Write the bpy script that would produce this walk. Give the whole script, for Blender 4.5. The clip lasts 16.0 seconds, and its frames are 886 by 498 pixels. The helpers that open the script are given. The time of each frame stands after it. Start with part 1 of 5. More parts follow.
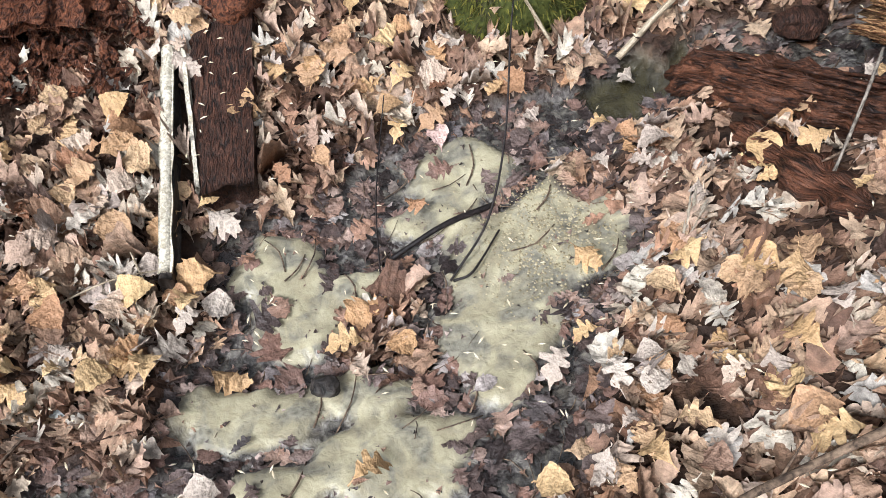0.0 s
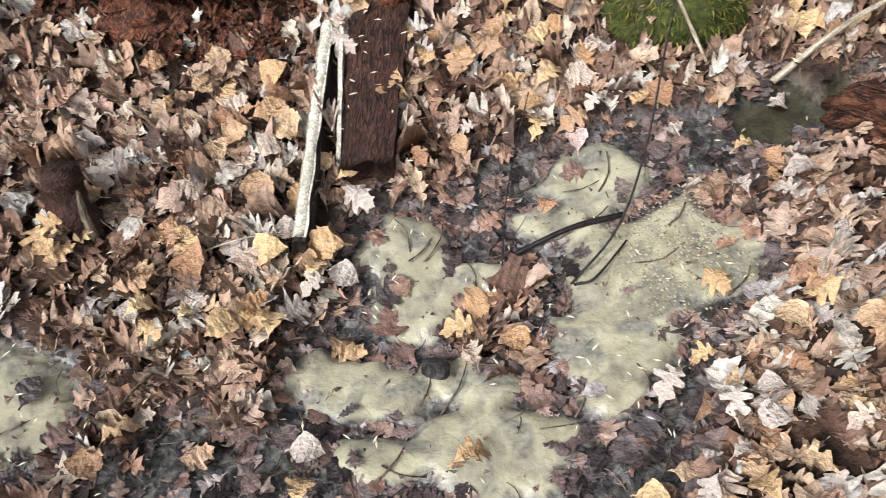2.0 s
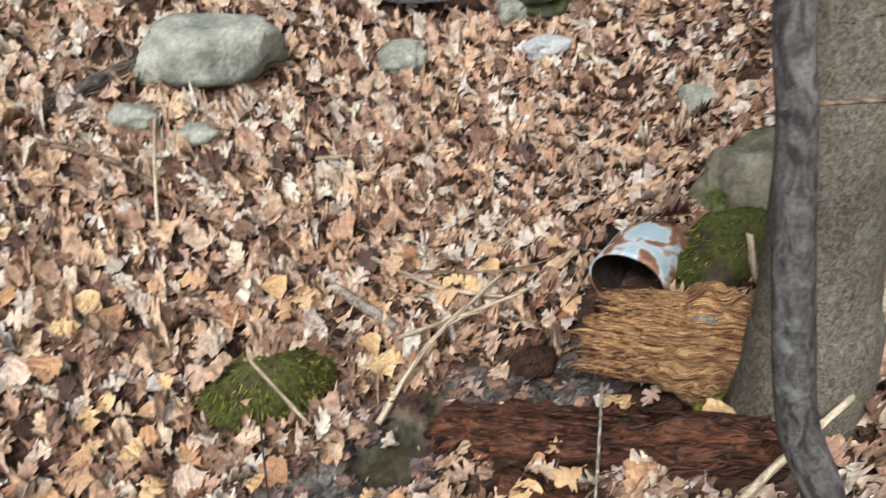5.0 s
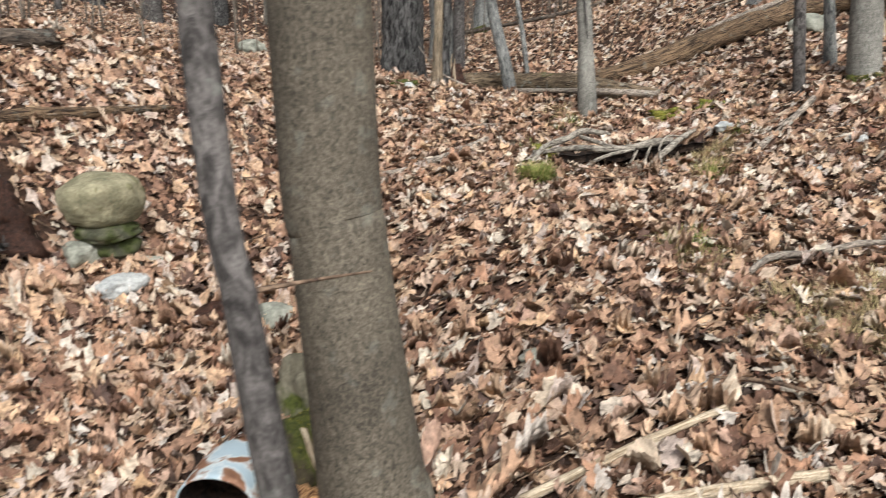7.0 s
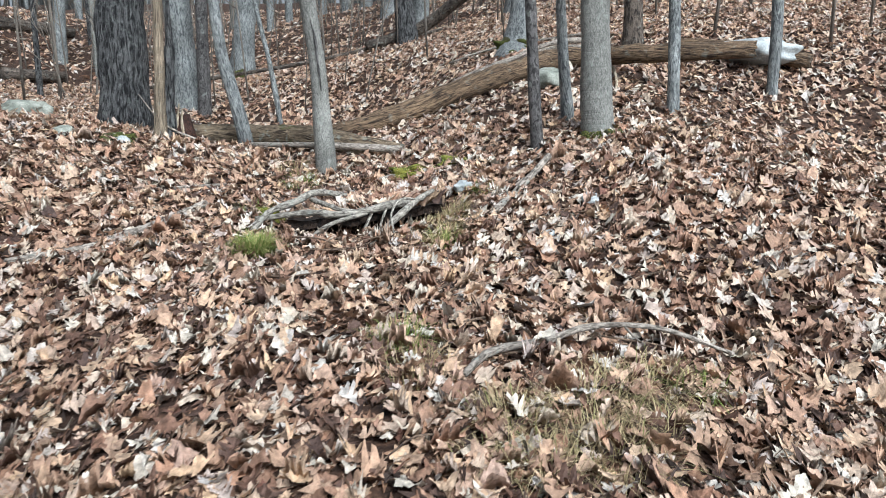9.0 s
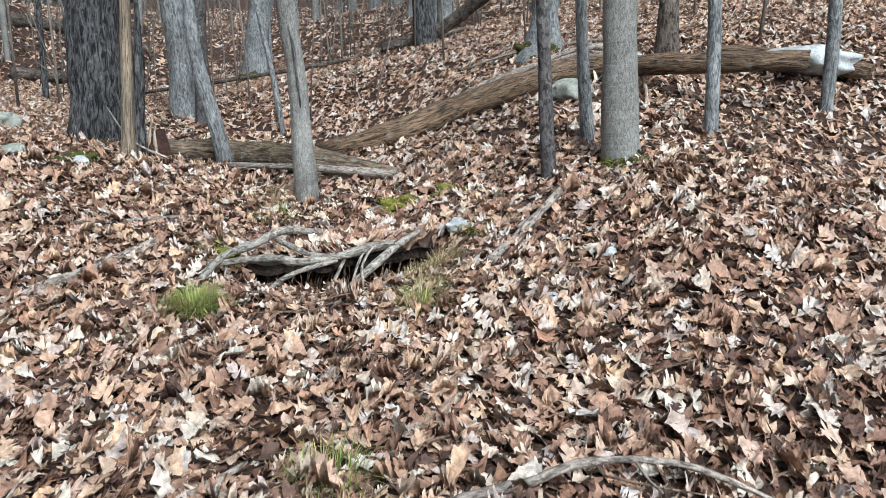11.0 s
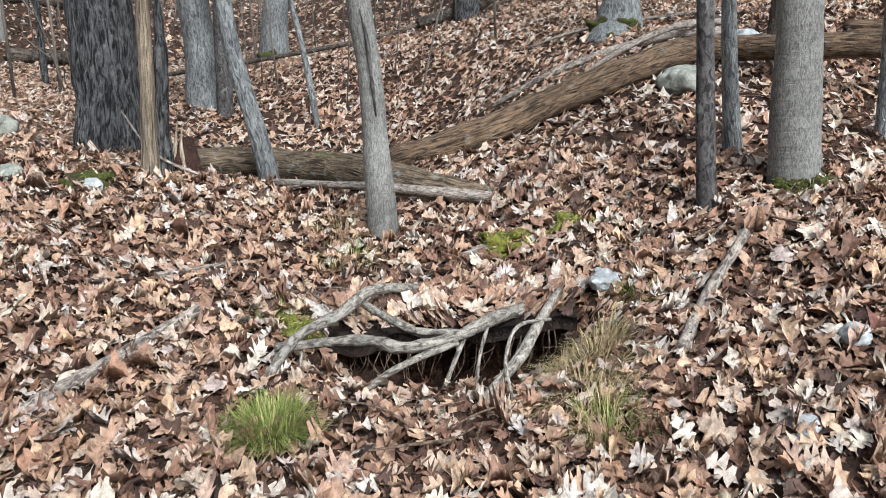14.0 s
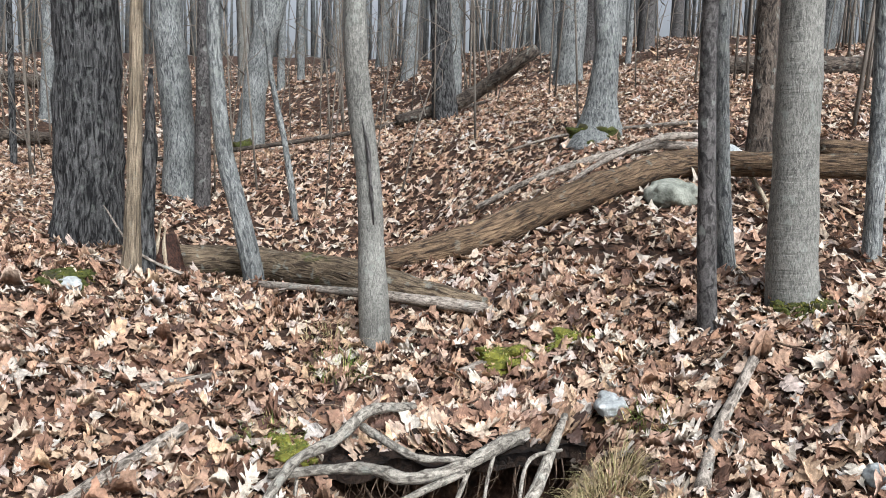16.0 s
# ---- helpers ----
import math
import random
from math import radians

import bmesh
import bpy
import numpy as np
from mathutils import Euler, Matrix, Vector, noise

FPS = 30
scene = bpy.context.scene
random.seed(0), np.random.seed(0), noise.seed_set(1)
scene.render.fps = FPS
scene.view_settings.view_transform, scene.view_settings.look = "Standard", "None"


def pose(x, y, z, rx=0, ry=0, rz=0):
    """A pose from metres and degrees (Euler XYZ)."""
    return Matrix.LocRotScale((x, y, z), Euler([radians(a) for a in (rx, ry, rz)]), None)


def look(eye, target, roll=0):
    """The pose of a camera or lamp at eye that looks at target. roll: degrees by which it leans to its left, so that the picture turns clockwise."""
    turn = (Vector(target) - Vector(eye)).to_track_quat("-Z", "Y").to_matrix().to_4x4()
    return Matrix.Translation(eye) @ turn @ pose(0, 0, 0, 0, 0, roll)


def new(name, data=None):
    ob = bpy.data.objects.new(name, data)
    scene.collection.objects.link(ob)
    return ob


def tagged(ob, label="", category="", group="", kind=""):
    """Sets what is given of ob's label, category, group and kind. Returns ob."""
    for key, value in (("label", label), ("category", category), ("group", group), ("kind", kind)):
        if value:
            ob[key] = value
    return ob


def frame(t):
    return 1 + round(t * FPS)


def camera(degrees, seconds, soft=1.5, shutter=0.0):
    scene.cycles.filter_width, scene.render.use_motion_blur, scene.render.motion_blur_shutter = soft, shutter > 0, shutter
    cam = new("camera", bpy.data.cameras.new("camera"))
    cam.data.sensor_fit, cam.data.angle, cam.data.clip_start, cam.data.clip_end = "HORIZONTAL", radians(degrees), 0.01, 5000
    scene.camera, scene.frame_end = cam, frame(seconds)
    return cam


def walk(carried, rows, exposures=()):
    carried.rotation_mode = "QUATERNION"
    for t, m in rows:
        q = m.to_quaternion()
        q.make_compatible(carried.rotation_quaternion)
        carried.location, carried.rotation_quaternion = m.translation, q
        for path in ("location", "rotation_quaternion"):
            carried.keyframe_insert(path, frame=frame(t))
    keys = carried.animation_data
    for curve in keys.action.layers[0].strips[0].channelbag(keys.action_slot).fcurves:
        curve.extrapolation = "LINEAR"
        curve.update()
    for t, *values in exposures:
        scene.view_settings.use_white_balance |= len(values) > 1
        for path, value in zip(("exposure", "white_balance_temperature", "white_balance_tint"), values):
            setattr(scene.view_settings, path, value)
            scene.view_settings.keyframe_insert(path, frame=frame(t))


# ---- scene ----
cam = camera(58.0, 16.0, 0.6, 0.3)
PATH = [
    (0, (0.039, 0.213, 1.599), (0.013, 1.451, 0.028), -1.9),
    (0.5, (0.034, 0.204, 1.599), (-0.021, 1.429, 0.018), -1.8),
    (1, (0.02, 0.197, 1.599), (-0.087, 1.419, 0.02), -2.0),
    (1.5, (0.001, 0.192, 1.606), (-0.181, 1.412, 0.031), -2.3),
    (2, (-0.023, 0.185, 1.611), (-0.297, 1.397, 0.044), -3.0),
    (2.5, (-0.055, 0.169, 1.614), (-0.441, 1.369, 0.061), -4.6),
    (3, (-0.06, 0.168, 1.621), (-0.493, 1.379, 0.089), -5.3),
    (3.5, (0.02, 0.22, 1.62), (-0.217, 1.532, 0.13), -3.0),
    (4, (0.115, 0.285, 1.636), (0.169, 1.765, 0.293), -1.1),
    (4.5, (0.178, 0.302, 1.711), (0.447, 1.899, 0.537), -1.6),
    (4.7, (0.196, 0.327, 1.721), (0.553, 1.958, 0.619), -1.6),
    (6.8, (0.305, 0.164, 1.684), (1.593, 1.608, 1.18), -0.6),
    (7, (0.367, 0.145, 1.695), (1.715, 1.543, 1.218), -0.7),
    (7.5, (0.566, 0.108, 1.716), (2.051, 1.375, 1.285), -0.9),
    (8, (0.676, 0.098, 1.727), (2.259, 1.249, 1.315), -0.8),
    (8.5, (0.852, 0.21, 1.73), (2.501, 1.271, 1.335), -0.4),
    (9, (1.065, 0.238, 1.759), (2.75, 1.244, 1.379), 0.1),
    (9.5, (1.349, 0.249, 1.747), (3.02, 1.297, 1.419), 0.1),
    (9.7, (1.405, 0.27, 1.741), (3.073, 1.323, 1.413), 0.1),
    (11.8, (2.09, 0.633, 1.961), (3.702, 1.734, 1.525), 0.9),
    (12, (2.117, 0.7, 1.953), (3.72, 1.81, 1.507), 0.9),
    (12.5, (2.221, 0.998, 1.983), (3.794, 2.139, 1.509), 0.3),
    (13, (2.333, 1.192, 2.042), (3.918, 2.309, 1.553), -0.3),
    (13.5, (2.426, 1.367, 2.033), (4.016, 2.481, 1.554), -0.7),
    (14, (2.514, 1.518, 2.039), (4.135, 2.594, 1.574), -0.3),
    (14.5, (2.536, 1.621, 2.057), (4.188, 2.666, 1.632), 0.6),
    (15, (2.519, 1.68, 2.1), (4.195, 2.709, 1.735), 1.2),
    (15.5, (2.511, 1.716, 2.116), (4.206, 2.736, 1.823), 1.7),
    (16, (2.516, 1.72, 2.135), (4.222, 2.734, 1.884), 1.9),
]
walk(cam, [(t, look(eye, target, roll)) for t, eye, target, roll in PATH], [(0, 0.5, 5950, 10), (3, 0.5, 6000, 10), (4.5, 0.4, 6200, 10), (7, 0.48, 6550, 11), (8, 0.54, 6100, 9), (9, 0.64, 5650, 6), (13, 0.54, 5800, 9), (16, 0.7, 6000, 10)])

# ---- light: overcast late-autumn day ----
world = bpy.data.worlds.new("overcast_sky")
scene.world = world
world.use_nodes = True
wn, wl = world.node_tree.nodes, world.node_tree.links
sky = wn.new("ShaderNodeTexSky")
sky.sky_type, sky.sun_disc = "NISHITA", False
sky.sun_elevation, sky.sun_rotation, sky.dust_density, sky.air_density = radians(38), radians(200), 6.0, 1.0
soften = wn.new("ShaderNodeHueSaturation")
soften.inputs["Saturation"].default_value = 0.22
wl.new(sky.outputs[0], soften.inputs["Color"])
wl.new(soften.outputs[0], wn["Background"].inputs[0])
wn["Background"].inputs[1].default_value = 0.1
sun = new("sun", bpy.data.lights.new("sun", "SUN"))
sun.data.energy, sun.data.angle, sun.data.color = 2.3, radians(16), (1.0, 0.98, 0.95)
sun.matrix_world = look((-8, -10, 16), (2, 2, 0))

RNG = np.random.default_rng(7)


# ---- materials ----
def rgb(r, g, b):
    return tuple(((v / 255 + 0.055) / 1.055) ** 2.4 if v > 10 else v / 3295 for v in (r, g, b)) + (1.0,)


class Mat:
    """A small builder for a node material."""

    def __init__(self, name, rough=0.8):
        self.m = bpy.data.materials.new(name)
        self.m.use_nodes = True
        self.n, self.l = self.m.node_tree.nodes, self.m.node_tree.links
        self.b = self.n["Principled BSDF"]
        self.b.inputs["Roughness"].default_value = rough
        self.b.inputs["Specular IOR Level"].default_value = 0.3

    def coord(self, scale=(1, 1, 1), kind="Object", turn=0.0):
        c, m, r = self.n.new("ShaderNodeTexCoord"), self.n.new("ShaderNodeMapping"), self.n.new("ShaderNodeMapping")
        m.inputs["Scale"].default_value, r.inputs["Rotation"].default_value = scale, (0, 0, radians(turn))
        self.l.new(c.outputs[kind], r.inputs[0])
        self.l.new(r.outputs[0], m.inputs[0])
        return m.outputs[0]

    def noise(self, scale, detail=5.0, vec=None, dist=0.0):
        t = self.n.new("ShaderNodeTexNoise")
        t.inputs["Scale"].default_value, t.inputs["Detail"].default_value, t.inputs["Distortion"].default_value = scale, detail, dist
        self.l.new(vec or self.coord(), t.inputs["Vector"])
        return t.outputs[0]

    def ramp(self, fac, stops, constant=False):
        r = self.n.new("ShaderNodeValToRGB")
        e = r.color_ramp.elements
        while len(e) < len(stops):
            e.new(0.5)
        for k, (p, c) in zip(e, stops):
            k.position, k.color = p, c
        if constant:
            r.color_ramp.interpolation = "CONSTANT"
        self.l.new(fac, r.inputs[0])
        return r.outputs[0]

    def mix(self, fac, a, b, mode="MIX"):
        m = self.n.new("ShaderNodeMix")
        m.data_type, m.blend_type = "RGBA", mode
        for sock, v in ((m.inputs[0], fac), (m.inputs[6], a), (m.inputs[7], b)):
            if isinstance(v, bpy.types.NodeSocket):
                self.l.new(v, sock)
            else:
                sock.default_value = v
        return m.outputs[2]

    def bump(self, h, strength=0.5, dist=0.02):
        b = self.n.new("ShaderNodeBump")
        b.inputs["Strength"].default_value, b.inputs["Distance"].default_value = strength, dist
        self.l.new(h, b.inputs["Height"])
        self.l.new(b.outputs[0], self.b.inputs["Normal"])

    def out(self, colour=None, rough=None):
        if colour is not None:
            self.l.new(colour, self.b.inputs["Base Color"])
        if rough is not None:
            self.l.new(rough, self.b.inputs["Roughness"])
        return self.m


GREY = lambda v: (v, v, v, 1)


def leaf_material(name, stops, rough, per_object=False):
    k = Mat(name, rough)
    if per_object:
        pick = k.n.new("ShaderNodeObjectInfo").outputs["Random"]
    else:
        pick = k.n.new("ShaderNodeNewGeometry").outputs["Random Per Island"]
    base = k.ramp(pick, stops)
    fit = 0.1 if per_object else 1.0
    blotch = k.ramp(k.noise(38 * fit, 4), [(0.3, GREY(0.8 if per_object else 0.5)), (0.7, GREY(1.15 if per_object else 1.3))])
    col = k.mix(1.0, base, blotch, "MULTIPLY")
    fine = k.ramp(k.noise(260 * fit, 3), [(0.35, GREY(0.75)), (0.65, GREY(1.08))])
    col = k.mix(0.7, col, k.mix(1.0, col, fine, "MULTIPLY"))
    k.bump(k.noise(75 * fit, 5 if not per_object else 2), 0.75 if not per_object else 0.4, 0.01 if not per_object else 0.04)
    return k.out(col)


DRY = [(0.0, rgb(79, 62, 55)), (0.08, rgb(116, 87, 71)), (0.16, rgb(150, 118, 98)), (0.25, rgb(184, 152, 127)), (0.33, rgb(129, 97, 79)), (0.42, rgb(197, 171, 143)), (0.51, rgb(169, 130, 105)),
       (0.6, rgb(203, 187, 166)), (0.69, rgb(179, 149, 131)), (0.77, rgb(205, 173, 139)), (0.85, rgb(188, 172, 162)), (0.94, rgb(210, 199, 180)), (1.0, rgb(195, 187, 179))]
UNDER = [(0.0, rgb(57, 46, 40)), (0.3, rgb(91, 69, 58)), (0.55, rgb(128, 98, 79)), (0.75, rgb(156, 122, 96)), (0.9, rgb(110, 77, 65)), (1.0, rgb(182, 157, 131))]
WET = [(0.0, rgb(44, 38, 37)), (0.2, rgb(80, 68, 65)), (0.4, rgb(115, 98, 92)), (0.55, rgb(136, 104, 90)), (0.7, rgb(104, 98, 98)), (0.85, rgb(173, 134, 110)), (1.0, rgb(175, 167, 163))]
CREEK = [(0.0, rgb(175, 133, 100)), (0.25, rgb(210, 178, 140)), (0.45, rgb(148, 104, 79)), (0.6, rgb(223, 191, 142)), (0.75, rgb(193, 149, 109)), (0.9, rgb(215, 193, 173)), (1.0, rgb(130, 91, 70))]
M_leaf = leaf_material("dry_oak_leaf", DRY, 0.62)
M_under = leaf_material("matted_old_leaf", UNDER, 0.7)
M_wet = leaf_material("wet_dark_leaf", WET, 0.28)
M_single = leaf_material("single_oak_leaf", CREEK, 0.55, True)
M_pink = leaf_material("pinkish_leaf", [(0, rgb(214, 184, 174)), (1, rgb(206, 170, 162))], 0.5, True)
M_pale = leaf_material("pale_leaf", [(0, rgb(204, 190, 176)), (1, rgb(186, 168, 154))], 0.5, True)
M_yellow = leaf_material("yellow_leaf", [(0, rgb(216, 184, 138)), (1, rgb(198, 162, 118))], 0.5, True)


def bark_material(name, dark, light, stretch=(30, 30, 5), depth=0.015, strength=0.9, rough=0.9, along=True, lichen=0.5, moss=0.0, rings=0.0, span=(0.36, 0.62)):
    """Bark or wood. along: the grain follows the stem, by the grain attribute of the tubes (x, y across, z along)."""
    k = Mat(name, rough)
    if along:
        at_, mp = k.n.new("ShaderNodeAttribute"), k.n.new("ShaderNodeMapping")
        at_.attribute_name = "grain"
        mp.inputs["Scale"].default_value = stretch
        k.l.new(at_.outputs["Vector"], mp.inputs[0])
        vec = mp.outputs[0]
    else:
        vec = k.coord(stretch)
    ridges = k.noise(1.0, 8, vec, 1.1)
    col = k.ramp(ridges, [(span[0], dark), (span[1], light)])
    height = ridges
    if rings:
        ring_map = k.n.new("ShaderNodeMapping")
        ring_map.inputs["Scale"].default_value = (4, 4, 34)
        k.l.new(at_.outputs["Vector"], ring_map.inputs[0])
        ring = k.ramp(k.noise(1.0, 3, ring_map.outputs[0], 0.3), [(0.56, GREY(0)), (0.64, GREY(1))])
        col = k.mix(k.mix(1.0, ring, GREY(rings), "MULTIPLY"), col, dark)
        height = k.mix(1.0, ridges, k.mix(1.0, ring, GREY(0.35), "MULTIPLY"), "ADD")
    col = k.mix(1.0, col, k.ramp(k.noise(170, 4), [(0.35, GREY(0.72)), (0.62, GREY(1.15))]), "MULTIPLY")
    col = k.mix(1.0, col, k.ramp(k.noise(3.2, 4), [(0.35, GREY(0.72)), (0.68, GREY(1.2))]), "MULTIPLY")
    if lichen:
        spots = k.ramp(k.noise(17, 6), [(0.6, GREY(0)), (0.68, GREY(lichen))])
        col = k.mix(spots, col, rgb(146, 152, 144))
    if moss:
        m = k.ramp(k.noise(5, 4), [(0.62 - moss, GREY(0)), (0.72 - moss, GREY(0.8))])
        col = k.mix(m, col, rgb(86, 94, 40))
    k.bump(height, strength, depth)
    return k.out(col)


M_oak = bark_material("furrowed_oak_bark", rgb(28, 28, 29), rgb(104, 104, 103), (46, 46, 10), 0.04, 1.0, lichen=0.2, span=(0.4, 0.62))
M_grey = bark_material("grey_bark", rgb(80, 83, 84), rgb(148, 151, 148), (60, 60, 16), 0.018, 0.9, lichen=0.6)
M_smooth = bark_material("smooth_olive_grey_bark", rgb(70, 66, 58), rgb(108, 102, 90), (110, 110, 80), 0.004, 0.5, lichen=0.18, rings=0.12)
M_beech = bark_material("ringed_grey_bark", rgb(98, 98, 93), rgb(142, 141, 134), (110, 110, 34), 0.006, 0.6, lichen=0.45, rings=0.22)
M_dark = bark_material("dark_bark", rgb(46, 44, 43), rgb(100, 97, 95), (44, 44, 24), 0.008, 0.8, lichen=0.4)
M_darkwood = bark_material("dark_wet_wood", rgb(26, 24, 23), rgb(70, 64, 60), (34, 34, 26), 0.008, 0.8, 0.6, False, 0.2)
M_snag = bark_material("bare_tan_snag_wood", rgb(78, 68, 57), rgb(164, 149, 127), (120, 120, 6), 0.012, 0.9, lichen=0.15)
M_deadlog = bark_material("weathered_log_bark", rgb(52, 42, 34), rgb(136, 114, 90), (64, 64, 10), 0.03, 1.0, lichen=0.3)
M_darklog = bark_material("dark_decaying_log_bark", rgb(40, 35, 31), rgb(104, 94, 84), (36, 36, 14), 0.02, 1.0, lichen=0.4)
M_mosslog = bark_material("mossy_log_bark", rgb(62, 52, 42), rgb(138, 122, 100), (60, 60, 10), 0.03, 1.0, moss=0.03)
M_stick = bark_material("grey_weathered_stick", rgb(84, 77, 69), rgb(170, 160, 148), (70, 70, 24), 0.006, 0.8)
M_root = bark_material("grey_root", rgb(82, 77, 70), rgb(170, 164, 152), (70, 70, 26), 0.008, 0.9, lichen=0.3)
M_twig = bark_material("brown_twig", rgb(62, 50, 42), rgb(132, 112, 94), (40, 40, 40), 0.003, 0.6, along=False, lichen=0)
M_palestick = bark_material("pale_stick", rgb(132, 116, 94), rgb(206, 192, 168), (90, 90, 10), 0.004, 0.7, lichen=0.1)
M_black = bark_material("black_stem", rgb(22, 19, 19), rgb(48, 42, 42), (40, 40, 40), 0.003, 0.5, 0.5, False, 0)
M_rot = bark_material("rotten_red_wood", rgb(40, 22, 16), rgb(124, 76, 52), (70, 34, 60), 0.02, 1.0, 0.65, False, 0)
M_rotlog = bark_material("wet_rotten_red_wood", rgb(30, 18, 14), rgb(112, 72, 52), (80, 80, 18), 0.03, 1.0, 0.5, True, 0)
M_rotdark = bark_material("dark_rotten_wood", rgb(26, 17, 14), rgb(82, 54, 42), (120, 24, 60), 0.014, 1.0, 0.6, False, 0)
M_orange = bark_material("orange_rotten_heartwood", rgb(104, 62, 38), rgb(216, 172, 122), (110, 110, 16), 0.04, 1.0, 0.85, True, 0)
M_white = bark_material("white_birch_bark", rgb(176, 166, 144), rgb(238, 230, 212), (60, 60, 40), 0.004, 0.6, 0.7, False, 0)
M_dirt = bark_material("dark_bank_soil", rgb(20, 15, 12), rgb(52, 39, 30), (30, 30, 30), 0.02, 1.0, 0.95, False, 0)


def rock_material(name, a, b, moss=None, thr=0.5):
    k = Mat(name, 0.85)
    col = k.ramp(k.noise(9, 6), [(0.35, a), (0.68, b)])
    col = k.mix(1.0, col, k.ramp(k.noise(70, 3), [(0.3, GREY(0.75)), (0.7, GREY(1.12))]), "MULTIPLY")
    if moss:
        m = k.ramp(k.noise(7, 5), [(thr - 0.06, GREY(0)), (thr + 0.04, GREY(1))])
        col = k.mix(m, col, k.ramp(k.noise(60, 4), [(0.3, rgb(40, 48, 18)), (0.7, moss)]))
    k.bump(k.noise(28, 6), 0.7, 0.02)
    return k.out(col)


M_rock = rock_material("grey_green_stone", rgb(112, 116, 106), rgb(168, 170, 158))
M_cairn = rock_material("olive_stone", rgb(112, 110, 88), rgb(162, 157, 130), rgb(112, 114, 70), 0.63)
M_greenrock = rock_material("dark_green_stone", rgb(66, 68, 54), rgb(112, 112, 92), rgb(70, 78, 42), 0.5)
M_bluerock = rock_material("pale_blue_grey_stone", rgb(152, 157, 157), rgb(198, 202, 200))
M_moss = rock_material("moss_covered_stone", rgb(50, 46, 34), rgb(90, 80, 58), rgb(82, 86, 36), 0.42)
M_mossstone = rock_material("half_mossy_boulder", rgb(96, 92, 78), rgb(150, 146, 128), rgb(84, 92, 42), 0.58)
k = Mat("bright_moss", 0.95)
k.bump(k.noise(160, 4), 1.0, 0.01)
M_brightmoss = k.out(k.ramp(k.noise(45, 5), [(0.3, rgb(72, 76, 32)), (0.7, rgb(140, 138, 58))]))
k = Mat("grass_blade", 0.7)
M_grass = k.out(k.ramp(k.n.new("ShaderNodeNewGeometry").outputs["Random Per Island"], [(0, rgb(80, 100, 42)), (0.5, rgb(122, 138, 66)), (0.8, rgb(160, 156, 96)), (1, rgb(190, 172, 126))]))
k = Mat("moss_shoot", 0.9)
M_shoot = k.out(k.ramp(k.n.new("ShaderNodeNewGeometry").outputs["Random Per Island"], [(0, rgb(44, 50, 20)), (0.5, rgb(80, 84, 34)), (0.85, rgb(116, 112, 46)), (1, rgb(150, 134, 72))]))
k = Mat("straw_blade", 0.75)
M_straw = k.out(k.ramp(k.n.new("ShaderNodeNewGeometry").outputs["Random Per Island"], [(0, rgb(104, 92, 68)), (0.5, rgb(160, 142, 106)), (0.8, rgb(190, 172, 134)), (0.93, rgb(128, 128, 78)), (1, rgb(106, 114, 62))]))
k = Mat("pale_seed", 0.5)
M_seed = k.out(k.ramp(k.noise(90), [(0.3, rgb(214, 196, 160)), (0.7, rgb(244, 236, 214))]))
k = Mat("pale_gravel", 0.6)
M_gravel = k.out(k.ramp(k.n.new("ShaderNodeNewGeometry").outputs["Random Per Island"], [(0, rgb(118, 108, 84)), (0.5, rgb(166, 154, 122)), (1, rgb(194, 182, 152))]))
k = Mat("chipped_painted_steel", 0.55)
paint = k.ramp(k.noise(11, 5, dist=0.4), [(0.45, rgb(168, 188, 198)), (0.5, rgb(196, 206, 208)), (0.56, rgb(140, 104, 82)), (0.7, rgb(104, 74, 58))])
k.b.inputs["Metallic"].default_value = 0.25
k.bump(k.noise(60, 4), 0.4, 0.004)
M_pipe = k.out(paint)

# forest soil, wet mud and pale sand of the trickle
k = Mat("forest_soil", 0.9)
soil = k.ramp(k.noise(24, 6), [(0.3, rgb(34, 25, 20)), (0.55, rgb(66, 48, 37)), (0.72, rgb(104, 78, 60))])
mud = k.ramp(k.noise(34, 8, dist=1.2), [(0.3, rgb(40, 37, 36)), (0.47, rgb(82, 78, 76)), (0.6, rgb(120, 116, 110)), (0.72, rgb(148, 143, 132))])
sandc = k.ramp(k.noise(16, 7), [(0.3, rgb(142, 134, 112)), (0.5, rgb(172, 164, 136)), (0.72, rgb(192, 184, 156))])
sandc = k.mix(1.0, sandc, k.ramp(k.noise(420, 2), [(0.3, GREY(0.86)), (0.6, GREY(1.03))]), "MULTIPLY")
silt = k.ramp(k.noise(11, 6, dist=0.8), [(0.46, GREY(0)), (0.62, GREY(0.85))])
sandc = k.mix(silt, sandc, k.ramp(k.noise(60, 5), [(0.35, rgb(96, 94, 88)), (0.65, rgb(140, 137, 124))]))
at = k.n.new("ShaderNodeAttribute")
at.attribute_name = "creek"
sep = k.n.new("ShaderNodeSeparateColor")
k.l.new(at.outputs["Color"], sep.inputs[0])
ragged = k.mix(0.42, sep.outputs[0], k.noise(22, 8, dist=1.0))
edge_fac = k.ramp(ragged, [(0.36, GREY(0)), (0.62, GREY(1))])
ground_col = k.mix(edge_fac, k.mix(sep.outputs[1], soil, mud), sandc)
ground_col = k.mix(sep.outputs[2], ground_col, k.ramp(k.noise(20, 4), [(0.3, rgb(50, 46, 30)), (0.7, rgb(92, 86, 60))]))
relief = k.mix(sep.outputs[1], k.noise(70, 6), k.mix(edge_fac, k.mix(1.0, k.noise(46, 7, dist=1.0), GREY(0.7), "MULTIPLY"), k.mix(1.0, k.noise(30, 8, dist=0.3), GREY(0.6), "MULTIPLY")))
